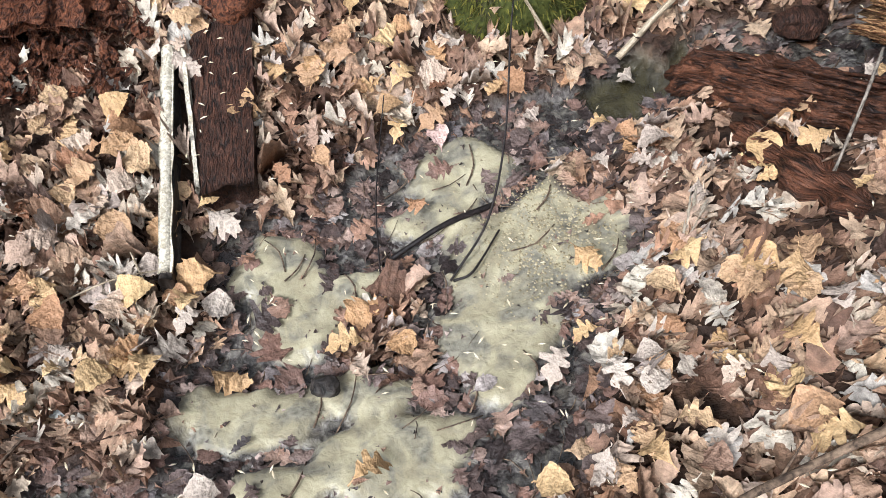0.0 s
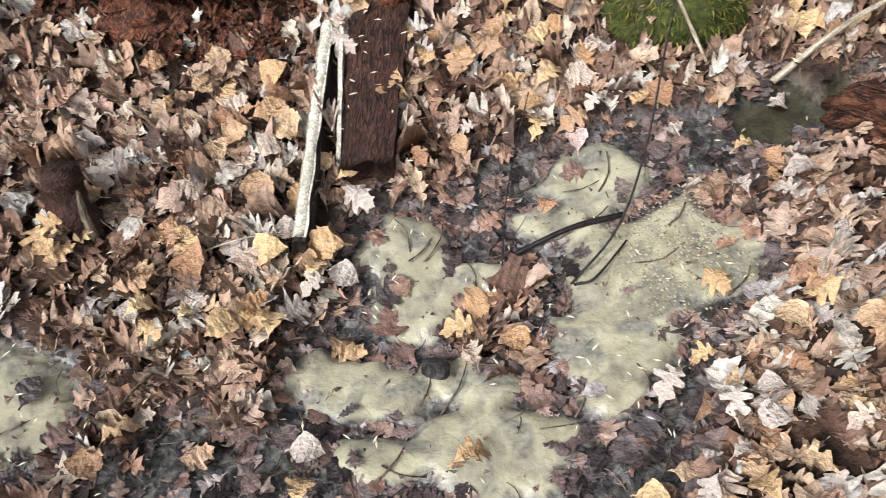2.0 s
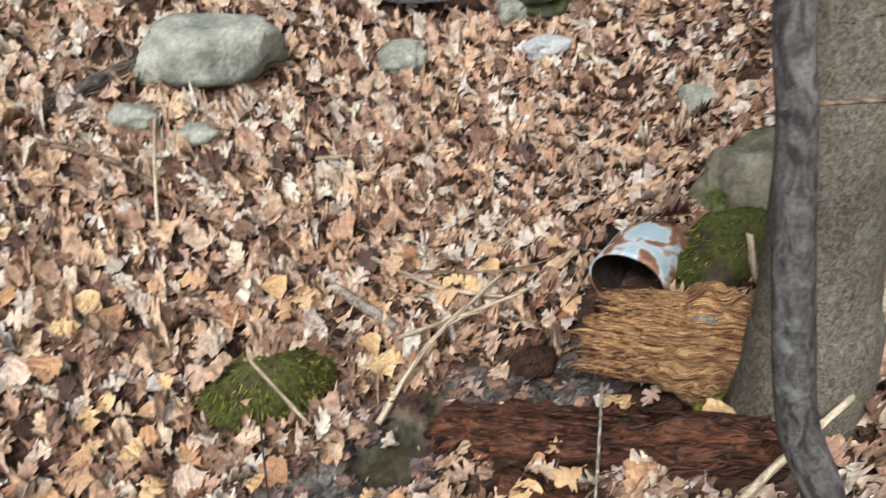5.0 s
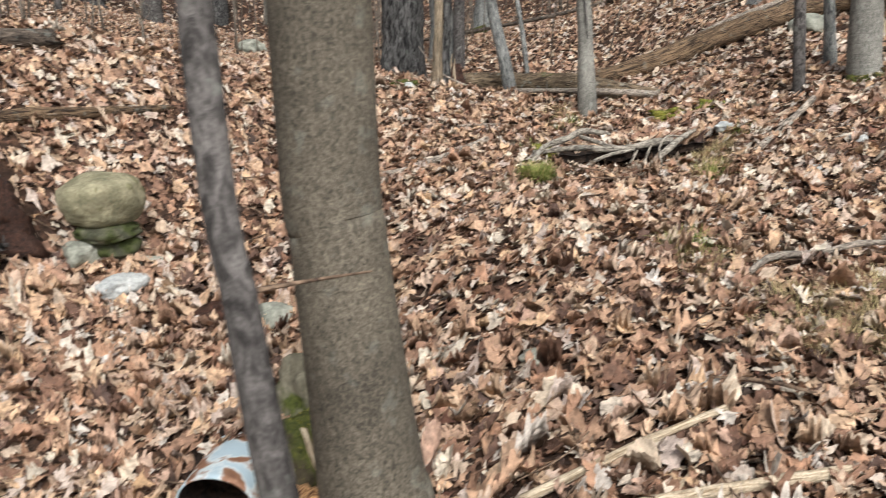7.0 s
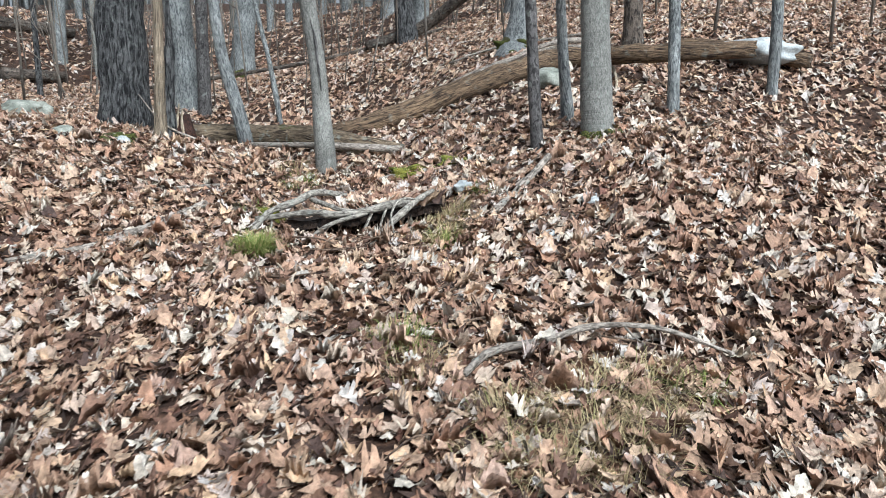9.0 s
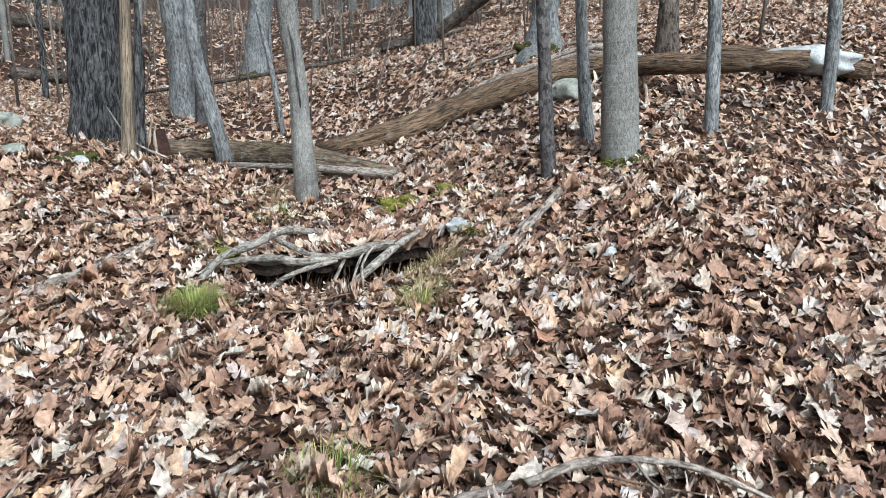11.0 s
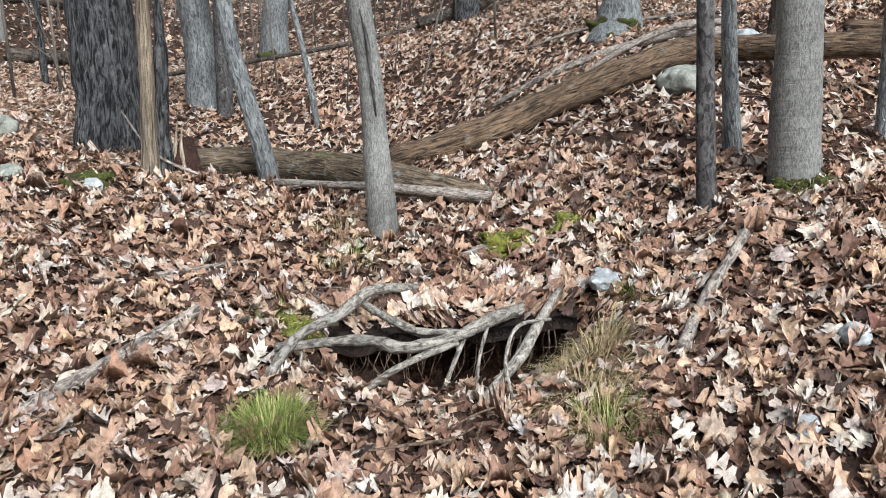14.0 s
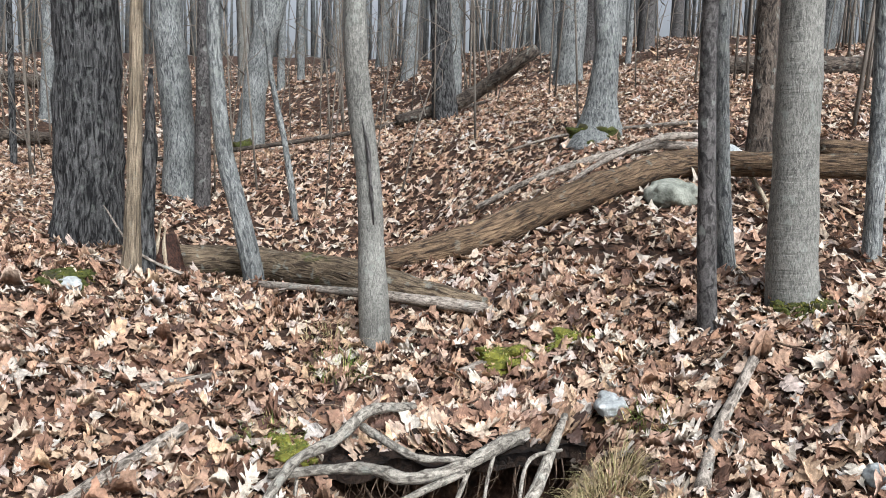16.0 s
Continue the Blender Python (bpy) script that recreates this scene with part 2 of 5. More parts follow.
k.bump(relief, 0.8, 0.014)
M_ground = k.out(ground_col, k.mix(sep.outputs[1], GREY(0.92), k.mix(edge_fac, k.ramp(k.noise(14, 4), [(0.4, GREY(0.1)), (0.65, GREY(0.34))]), k.ramp(k.noise(9, 5), [(0.42, GREY(0.14)), (0.6, GREY(0.45))]))))

k = Mat("shallow_water", 0.05)
mixs, glo, tra = k.n.new("ShaderNodeMixShader"), k.n.new("ShaderNodeBsdfGlossy"), k.n.new("ShaderNodeBsdfTransparent")
glo.inputs["Roughness"].default_value = 0.06
tra.inputs["Color"].default_value = (0.93, 0.92, 0.88, 1)
fre, bum = k.n.new("ShaderNodeFresnel"), k.n.new("ShaderNodeBump")
fre.inputs["IOR"].default_value = 1.75
bum.inputs["Strength"].default_value, bum.inputs["Distance"].default_value = 0.25, 0.01
k.l.new(k.noise(26, 3), bum.inputs["Height"])
k.l.new(bum.outputs[0], glo.inputs["Normal"])
k.l.new(bum.outputs[0], fre.inputs["Normal"])
k.l.new(fre.outputs[0], mixs.inputs[0])
k.l.new(tra.outputs[0], mixs.inputs[1])
k.l.new(glo.outputs[0], mixs.inputs[2])
k.l.new(mixs.outputs[0], k.n["Material Output"].inputs[0])
M_water = k.m

# ---- the lie of the land ----
CENTRES = [(x, y, 1.3) for x in (-1.3, 0, 1.4, 2.8, 4.2, 5.8, 7.4) for y in (-0.2, 1.2, 2.6, 4, 5.6)]
CENTRES += [(x, y, 6.0) for x in (-3, 5, 13, 22) for y in (-3, 5, 13, 22)]
SWELL = [2.327, 0.129, 0.032, 0.144, 0.04, 0.028, 0.073, 0.043, -0.13, -0.526, -0.156, 0.69, -0.072, 0.089, 0.479, -0.64, -0.435, 0.586, -0.259, 0.206, 0.364, -0.241, 0.391, 0.027, -0.404, -0.1, -0.071, -0.121, -0.166, 0.555, -0.168, -0.267, 0.342, -0.512, -0.07, -0.23, 0.552, -1.125, -1.345, -0.699, 1.233, 0.526, -0.597, -0.363, -1.325, 1.401, -1.181, 0.899, -2.26, 0.42, -0.471, -0.206, 0.561, -1.707]


def land(x, y, dig=True):
    """Height of the ground, smooth."""
    x, y = 45 * np.tanh(np.asarray(x, float) / 45), 45 * np.tanh(np.asarray(y, float) / 45)
    z = SWELL[0] + SWELL[1] * x + SWELL[2] * y
    for (a, b, s), w in zip(CENTRES, SWELL[3:]):
        z = z + w * np.exp(-((x - a) ** 2 + (y - b) ** 2) / (2 * s * s))
    # hollow under the exposed roots: gentle in front, steep behind
    a, s = (x - 4.76) * .85 + (y - 2.98) * .52, -(x - 4.76) * .52 + (y - 2.98) * .85
    if dig:
        b = np.clip((a + .36) / .42, 0, 1)
        back = 1 / (1 + np.exp(np.clip((a - .34) / .014, -60, 60)))
        z = z - .24 * np.exp(-(s / .42) ** 4) * b * b * (3 - 2 * b) * back
        z = z - .26 * np.exp(-((s + .17) / .27) ** 4) * back / (1 + np.exp(np.clip(-(a + .06) / .035, -60, 60)))
    # grassy hummock beside the line walked
    z = z + 0.04 * np.exp(-((x - 3.35) / 0.4) ** 2 - ((y - 0.95) / 0.3) ** 2)
    return z


def h(x, y):
    return float(land(x, y))


CREEK_RINGS = [(-.35, .88, .33), (0, .88, .26), (-.3, 1.12, .3), (.1, 1.12, .28), (-.42, 1.45, .2), (0, 1.5, .4), (.25, 1.45, .27), (.1, 1.75, .24), (.36, 1.9, .17),
               (.55, 2.02, .15), (.8, 2.08, .13), (1.02, 2.0, .15), (1.2, 1.98, .13), (-1.25, .82, .22), (-.8, .72, .2)]
SAND = [(.06, 1.78, .13, .1), (.18, 1.45, .15, .17), (.14, 1.26, .11, .11), (-.42, 1.48, .11, .11), (-.35, 1.33, .09, .1), (-.19, 1.13, .12, .06), (-.46, 1.07, .18, .07), (-.1, .96, .15, .1),
        (.15, 1.14, .07, .07), (.36, 1.56, .13, .15), (-1.25, .85, .16, .13), (-.2, 1.43, .09, .05), (-.03, 1.62, .1, .05), (-.35, .9, .1, .05)]
POOL = [(.52, 2.02, .085), (.62, 2.09, .08), (.68, 2.16, .07)]
# leaf island in the middle of the trickle
ISLAND = (-.12, 1.3, .13)


def ripple(x, y, f, seed=0.0):
    """Cheap smooth noise in -1..1 made of crossed waves."""
    a = np.sin(x * f + 1.7 * np.sin(y * f * 0.7 + seed) + seed) + np.sin(y * f * 1.13 + 1.9 * np.sin(x * f * 0.61 + 2 + seed))
    b = np.sin((x + y) * f * 1.9 + 2.1 * np.sin((x - y) * f * 1.3 + seed)) * 0.6
    return (a + b) / 2.6


def creek(x, y):
    v = np.zeros_like(np.asarray(x, float))
    for a, b, r in CREEK_RINGS:
        d = np.hypot(x - a, y - b) / r + 0.18 * ripple(x, y, 17, 1.0)
        v = np.maximum(v, np.clip((1.15 - d) / 0.3, 0, 1))
    return v


def sand(x, y):
    v = np.zeros_like(np.asarray(x, float))
    for a, b, p, q in SAND:
        d = np.hypot((x - a) / p, (y - b) / q) + 0.3 * ripple(x, y, 26, 3.0) + 0.12 * ripple(x, y, 70, 5.0)
        v = np.maximum(v, np.clip((1.4 - d) / 0.5, 0, 1))
    return v


def pool(x, y):
    v = np.zeros_like(np.asarray(x, float))
    for a, b, r in POOL:
        v = np.maximum(v, np.clip((1.2 - np.hypot(x - a, y - b) / r - .15 * ripple(x, y, 30, 2.0)) / .3, 0, 1))
    return v


def soil_height(x, y):
    c, s = creek(x, y), sand(x, y)
    near = np.exp(-(np.hypot(x - 2, y - 2) / 9) ** 2)
    z = land(x, y) + near * (0.014 * ripple(x, y, 7, 0.4) + 0.006 * ripple(x, y, 23, 2.0)) * (1 - 0.6 * c)
    z = z - 0.05 * c + c * s * 0.036 + c * (0.008 * ripple(x, y, 31, 4.0) + 0.006 * ripple(x, y, 11, 6.0) + 0.003 * ripple(x, y, 90, 2.0))
    z = z - 0.035 * pool(x, y) * c
    far = np.clip((np.hypot(x, y) - 9) / 10, 0, 1)
    return z + far * 0.12 * ripple(x, y, 1.1, 0.7)


def mesh_object(name, verts, faces, mat, parent=None, smooth=True):
    me = bpy.data.meshes.new(name)
    me.from_pydata(verts if isinstance(verts, list) else verts.tolist(), [], faces if isinstance(faces, list) else faces.tolist())
    if smooth:
        me.polygons.foreach_set("use_smooth", [True] * len(me.polygons))
    me.materials.append(mat)
    ob = new(name, me)
    ob.parent = parent
    return ob


def thing(name, label, category, at=(0, 0, 0), group=""):
    ob = new(name)
    ob.location = at
    return tagged(ob, label, category, group)


def grid_faces(nx, ny):
    i = np.arange(nx - 1)[:, None] * ny + np.arange(ny - 1)[None, :]
    return np.stack([i, i + ny, i + ny + 1, i + 1], -1).reshape(-1, 4)


def spaced(stops):
    out = []
    for (a, b, n) in stops:
        out += list(np.linspace(a, b, n, endpoint=False))
    return np.array(out + [stops[-1][1]])


gx = spaced([(-300, -60, 8), (-60, -15, 20), (-15, -1.8, 50), (-1.8, 1.6, 150), (1.6, 7, 80), (7, 20, 70), (20, 60, 30), (60, 300, 8)])
gy = spaced([(-300, -60, 8), (-60, -12, 18), (-12, .2, 44), (.2, 2.6, 116), (2.6, 7, 84), (7, 20, 70), (20, 60, 30), (60, 300, 8)])
GX, GY = np.meshgrid(gx, gy, indexing="ij")
GZ = soil_height(GX, GY)
floor = mesh_object("ground", np.stack([GX, GY, GZ], -1).reshape(-1, 3), grid_faces(len(gx), len(gy)), M_ground)
tagged(floor, "sloping woodland ground with dark soil, wet mud and pale sand", "ground", kind="structure")
col = floor.data.color_attributes.new("creek", "FLOAT_COLOR", "POINT")
cv = np.zeros((len(gx) * len(gy), 4))
cv[:, 0] = (sand(GX, GY) * creek(GX, GY)).ravel()
cv[:, 1] = creek(GX, GY).ravel()
cv[:, 2] = (pool(GX, GY) * creek(GX, GY)).ravel()
col.data.foreach_set("color", cv.ravel())

wx, wy = np.meshgrid(np.linspace(-1.6, 1.45, 130), np.linspace(.4, 2.3, 90), indexing="ij")
wf = grid_faces(130, 90)
keep = (creek(wx, wy) > 0.25).ravel()
wf = wf[keep[wf].all(1)]
used = np.unique(wf)
remap = -np.ones(keep.size, int)
remap[used] = np.arange(len(used))
wz = land(wx, wy) - 0.046
water = mesh_object("water", np.stack([wx, wy, wz], -1).reshape(-1, 3)[used], remap[wf], M_water)
tagged(water, "thin clear trickle of water over sand and leaves", "water", kind="structure")
water.visible_shadow = False

# ---- leaves ----
ROW_U = np.array([0, .15, .22, .29, .35, .42, .50, .57, .63, .70, .78, .85, 1.0])
KINDS = np.array([
    [.010, .012, .07, .22, .20, .06, .33, .37, .09, .25, .24, .08, .02],
    [.010, .012, .12, .22, .20, .12, .29, .33, .19, .32, .30, .17, .04],
    [.010, .03, .15, .24, .30, .34, .36, .36, .34, .30, .24, .16, .01],
    [.010, .02, .18, .42, .40, .20, .40, .46, .20, .20, .24, .12, .01]])
LOBE = np.array([0, 0, .02, .05, .06, 0, .04, .07, 0, .05, .07, .01, 0])
# the same outlines with rounded lobes, for leaves seen close by
FINE_U = np.linspace(0, 1, 22)
FINE_K = np.clip(np.searchsorted(ROW_U, FINE_U, side="right") - 1, 0, 11)
FINE_T = (FINE_U - ROW_U[FINE_K]) / (ROW_U[FINE_K + 1] - ROW_U[FINE_K])
FINE_T = FINE_T * FINE_T * (3 - 2 * FINE_T)
FAR_U = np.array([0, .4, .68, 1.0])
FAR_W = np.array([.04, .34, .28, .05])


def leaf_patch(xs, ys, size, lift, tilt, curl, far=False, rng=RNG, height=soil_height, fine=False):
    """Vertices (n, rows*3, 3) of n curled leaves lying at xs, ys."""
    n = len(xs)
    if far:
        u, w, lob = np.tile(FAR_U, (n, 1)), np.tile(FAR_W, (n, 1)), np.zeros(4)
    else:
        kind = rng.choice(4, n, p=[.5, .28, .13, .09])
        u, w, lob = np.tile(ROW_U, (n, 1)), KINDS[kind], LOBE
    r = u.shape[1]
    w = w * rng.uniform(.75, 1.2, (n, 1)) * rng.uniform(.88, 1.12, (n, r))
    if fine:
        w = w[:, FINE_K] * (1 - FINE_T) + w[:, FINE_K + 1] * FINE_T
        lob = lob[FINE_K] * (1 - FINE_T) + lob[FINE_K + 1] * FINE_T
        u, r = np.tile(FINE_U, (n, 1)), len(FINE_U)
    wl_, wr_ = w, w * rng.uniform(.93 if fine else .85, 1.07 if fine else 1.15, (n, r))
    ul, um, ur = u + lob * rng.uniform(.6, 1.4, (n, 1)), u + 0 * w, u + lob * rng.uniform(.6, 1.4, (n, 1))
    U = np.stack([ul, um, ur], -1).reshape(n, -1) - 0.5
    V = np.stack([-wl_, 0 * w, wr_], -1).reshape(n, -1)
    bend, cup = rng.normal(0, curl, (n, 1)), rng.normal(curl * .5, curl * 1.5, (n, 1))
    twist = rng.normal(0, curl * 1.2, (n, 1))
    Z = bend * U ** 2 * 1.6 + cup * np.abs(V) * 1.1 + twist * U * V * 2 + rng.normal(0, .012 + curl * .05 if fine else .018 + curl * .07, U.shape)
    V = V * np.cos(np.clip(np.abs(cup), 0, 1.1))
    P = np.stack([U, V, Z], -1) * size[:, None, None]
    yaw = rng.uniform(0, 2 * np.pi, n)
    c, s = np.cos(yaw)[:, None], np.sin(yaw)[:, None]
    X, Y, Zz = P[..., 0] * c - P[..., 1] * s, P[..., 0] * s + P[..., 1] * c, P[..., 2]
    e = 0.04
    sx = np.clip((land(xs + e, ys) - land(xs - e, ys)) / (2 * e), -.6, .6) + rng.normal(0, tilt, n)
    sy = np.clip((land(xs, ys + e) - land(xs, ys - e)) / (2 * e), -.6, .6) + rng.normal(0, tilt, n)
    Zz = Zz + sx[:, None] * X + sy[:, None] * Y
    z0 = height(xs, ys) + lift
    return np.stack([X + xs[:, None], Y + ys[:, None], Zz + z0[:, None]], -1)


def leaf_faces(n, rows):
    f = []
    for i in range(rows - 1):
        a = i * 3
        f += [(a, a + 1, a + 4, a + 3), (a + 1, a + 2, a + 5, a + 4)]
    f = np.array(f)
    return (f[None] + (np.arange(n) * rows * 3)[:, None, None]).reshape(-1, 4)


def leaf_stuff(name, label, xs, ys, size, lift, tilt, curl, mat, far=False, fine=False):
    P = leaf_patch(xs, ys, size, lift, tilt, curl, far, fine=fine)
    ob = mesh_object(name, P.reshape(-1, 3), leaf_faces(len(xs), P.shape[1] // 3), mat, None, True)
    return tagged(ob, label, "leaves", kind="stuff")


def scatter(x0, x1, y0, y1, density, test=None):
    n = int((x1 - x0) * (y1 - y0) * density)
    x, y = RNG.uniform(x0, x1, n), RNG.uniform(y0, y1, n)
    if test is not None:
        k = test(x, y)
        x, y = x[k], y[k]
    return x, y


def island(x, y):
    return np.hypot(x - ISLAND[0], (y - ISLAND[1]) * 0.8) < ISLAND[2]


def rotten_ground(x, y):
    return (x < -0.86 + 0.06 * ripple(x, y, 30)) & (y > 1.9 + 0.08 * ripple(x, y, 25)) & (y < 2.8)


def hollow(x, y):
    a, s = (x - 4.76) * .85 + (y - 2.98) * .52, -(x - 4.76) * .52 + (y - 2.98) * .85
    return (np.abs(s) < .43) & (a > np.where(s < .1, -.07, .03)) & (a < .4)


def beside(x, y, a, b, w):
    """Nearness of points to the line a-b."""
    d = np.array([b[0] - a[0], b[1] - a[1]])
    t = np.clip(((x - a[0]) * d[0] + (y - a[1]) * d[1]) / (d @ d), 0, 1)
    return np.hypot(x - a[0] - t * d[0], y - a[1] - t * d[1]) < w


def on_wood(x, y):
    return (beside(x, y, (1.33, 2.13), (1.6, 2.34), .14) | beside(x, y, (.72, 1.98), (1.34, 1.36), .085) | beside(x, y, (.78, 1.72), (.96, 1.38), .06) | beside(x, y, (1.12, 1.88), (1.4, 1.6), .14)
            | beside(x, y, (-.64, 2.02), (-.57, 1.68), .085) | beside(x, y, (-.76, 2.06), (-.67, 1.38), .025) | beside(x, y, (.14, 2.3), (.36, 2.32), .1) | beside(x, y, (6.45, 4.42), (7.9, 3.27), .085) | beside(x, y, (5.8, 5.4), (6.0, 3.6), .08))


def star_leaves(xs, ys, size, lift, tilt, outer, rng=RNG):
    """Small lobed leaves, fans of triangles about a centre, for litter seen from farther off."""
    n = len(xs)
    a = np.arange(outer) * 2 * np.pi / outer + rng.normal(0, .22, (n, outer))
    r = np.where(np.arange(outer) % 2 == 0, 1.0, .42 if outer > 4 else .6) * rng.uniform(.7, 1.25, (n, outer))
    U, V = r * np.cos(a) * .5, r * np.sin(a) * .5 * rng.uniform(.5, .85, (n, 1))
    Z = rng.normal(0, .1, (n, outer)) + rng.normal(.1, .22, (n, 1)) * np.abs(V) * 2 + rng.normal(0, .25, (n, 1)) * U
    U, V, Z = (np.concatenate([np.zeros((n, 1)), q], 1) * size[:, None] for q in (U, V, Z))
    yaw = rng.uniform(0, 2 * np.pi, (n, 1))
    X, Y = U * np.cos(yaw) - V * np.sin(yaw), U * np.sin(yaw) + V * np.cos(yaw)
    e = .04
    sx = np.clip((land(xs + e, ys) - land(xs - e, ys)) / (2 * e), -.6, .6) + rng.normal(0, tilt, n)
    sy = np.clip((land(xs, ys + e) - land(xs, ys - e)) / (2 * e), -.6, .6) + rng.normal(0, tilt, n)
    Z = Z + sx[:, None] * X + sy[:, None] * Y + (soil_height(xs, ys) + lift)[:, None]
    P = np.stack([X + xs[:, None], Y + ys[:, None], Z], -1).reshape(-1, 3)
    f = np.array([(0, 1 + i, 1 + (i + 1) % outer) for i in range(outer)])
    return P, (f[None] + (np.arange(n) * (outer + 1))[:, None, None]).reshape(-1, 3)


def star_stuff(name, label, xs, ys, size, lift, tilt, mat, outer=8):
    P, F = star_leaves(xs, ys, size, lift, tilt, outer)
    return tagged(mesh_object(name, P, F, mat, None, False), label, "leaves", kind="stuff")


def clear(x, y):
    return ~hollow(x, y) & ~on_wood(x, y)


# damp bank and hillside that the line passes nearest
x, y = scatter(-1.9, 2.3, .1, 3.9, 640, lambda x, y: (RNG.random(len(x)) > np.maximum(creek(x, y) * 1.15, np.where(rotten_ground(x, y), .75, 0))) | island(x, y))
k = ~on_wood(x, y) & (pool(x, y) < .1)
x, y = x[k], y[k]
leaf_stuff("leaf_litter_bank", "thick layer of curled tan and brown oak leaves", x, y, RNG.triangular(.05, .09, .155, len(x)), RNG.uniform(.004, .042, len(x)), .36, .46, M_leaf, fine=True)
x, y = scatter(-1.9, 2.3, .1, 3.9, 620, lambda x, y: (creek(x, y) < .35 + .3 * ripple(x, y, 40)) & ~on_wood(x, y))
star_stuff("leaf_mat_bank", "dark matted old leaves under the fresh ones", x, y, RNG.uniform(.05, .11, len(x)), RNG.uniform(.002, .012, len(x)), .22, M_under)
x, y = scatter(-1.7, 1.5, .3, 2.4, 1000, lambda x, y: ((RNG.random(len(x)) < np.clip(creek(x, y), 0, 1) * (1 - .96 * sand(x, y)) * (.4 + .6 * (ripple(x, y, 13, 2.0) > -.1))) | ((creek(x, y) > .02) & (creek(x, y) < .6))) & (pool(x, y) < .2))
leaf_stuff("wet_leaves", "flat dark wet leaves lying in the trickle", x, y, RNG.triangular(.025, .06, .12, len(x)), RNG.uniform(.0, .014, len(x)), .12, .16, M_wet)
x, y = scatter(1.6, 6.6, -.2, 6.0, 520, lambda x, y: ((x > 2.3) | (y < .1) | (y > 3.9)) & clear(x, y))
leaf_stuff("leaf_litter_slope", "deep carpet of brown and tan oak leaves", x, y, RNG.triangular(.045, .08, .14, len(x)), RNG.uniform(.006, .04, len(x)), .3, .38, M_leaf)
x, y = scatter(1.6, 6.6, -.2, 6.0, 520, lambda x, y: ((x > 2.3) | (y < .1) | (y > 3.9)) & clear(x, y))
star_stuff("leaf_mat_slope", "dark matted old leaves under the fresh ones", x, y, RNG.uniform(.05, .12, len(x)), RNG.uniform(.002, .014, len(x)), .2, M_under)
hillside = lambda x, y: ~((x > 1.6) & (x < 6.6) & (y > -.2) & (y < 6.0)) & ~((x > -1.9) & (x < 2.3) & (y > .1) & (y < 3.9)) & (y > -1.5) & (np.hypot(x - 2, y - 2) < 15) & (np.abs(np.degrees(np.arctan2(y + .5, x + .4)) - 60) < 68) & clear(x, y)
x, y = scatter(-7, 17, -5, 17, 350, hillside)
star_stuff("leaf_litter_hillside", "brown fallen leaves covering the hillside", x, y, RNG.triangular(.05, .09, .15, len(x)), RNG.uniform(.004, .04, len(x)), .22, M_leaf)
x, y = scatter(-20, 45, -12, 45, 55, lambda x, y: (np.hypot(x - 2, y - 2) > 14.8) & (np.hypot(x - 2, y - 2) < 40) & (np.abs(np.degrees(np.arctan2(y, x)) - 46) < 56))
star_stuff("leaf_litter_far", "brown fallen leaves far up the wooded slope", x, y, RNG.uniform(.1, .19, len(x)), RNG.uniform(.0, .05, len(x)), .24, M_leaf, 4)


# ---- shapes ----
def smooth_line(pts, per=6):
    p = [Vector(q) for q in pts]
    p = [p[0] * 2 - p[1]] + p + [p[-1] * 2 - p[-2]]
    out = []
    for i in range(1, len(p) - 2):
        for j in range(per):
            t = j / per
            a, b, c, d = p[i - 1], p[i], p[i + 1], p[i + 2]
            out.append(0.5 * ((2 * b) + (c - a) * t + (2 * a - 5 * b + 4 * c - d) * t * t + (3 * b - a - 3 * c + d) * t ** 3))
    return out + [p[-2]]


def tube_parts(pts, radii, sides=12, per=6, rough=0.06, freq=9.0, seed=0.0, jag=0.0, squash=1.0):
    line = smooth_line(pts, per)
    rad = np.interp(np.linspace(0, len(radii) - 1, len(line)), np.arange(len(radii)), radii)
    V, F, G = [], [], []
    run = seed * 3.7
    up = Vector((0, 0, 1))
    side0 = None
    for i, p in enumerate(line):
        d = (line[min(i + 1, len(line) - 1)] - line[max(i - 1, 0)]).normalized()
        run += (p - line[i - 1]).length if i else 0
        if side0 is None:
            side0 = d.cross(up if abs(d.z) < .9 else Vector((1, 0, 0))).normalized()
        side = (side0 - d * side0.dot(d)).normalized()
        side0 = side
        other = side.cross(d)
        for j in range(sides):
            a = 2 * math.pi * j / sides
            off = side * math.cos(a) + other * math.sin(a) * squash
            q = p + off * rad[i]
            k = 1 + rough * 2.2 * noise.noise(Vector((q.x * freq + seed, q.y * freq, q.z * freq * .6))) + rough * noise.noise(Vector((q.x * freq * 3, q.y * freq * 3 + seed, q.z * freq * 3)))
            q = p + off * rad[i] * k
            if jag and i in (0, len(line) - 1):
                q = q + d * jag * noise.noise(q * 60) * (1 if i else -1)
            V.append(q)
            G.append((math.cos(a) * rad[i], math.sin(a) * rad[i], run))
    n = len(line)
    for i in range(n - 1):
        for j in range(sides):
            k = (j + 1) % sides
            F.append((i * sides + j, i * sides + k, (i + 1) * sides + k, (i + 1) * sides + j))
    V += [line[0] - (line[1] - line[0]).normalized() * rad[0] * .1, line[-1] + (line[-1] - line[-2]).normalized() * rad[-1] * .1]
    G += [(0, 0, run), (.01, 0, run)]
    a, b = len(V) - 2, len(V) - 1
    for j in range(sides):
        k = (j + 1) % sides
        F += [(a, k, j), (b, (n - 1) * sides + j, (n - 1) * sides + k)]
    return [tuple(v) for v in V], F, G


def tube_mesh(*args, **kw):
    return tube_parts(*args, **kw)[:2]


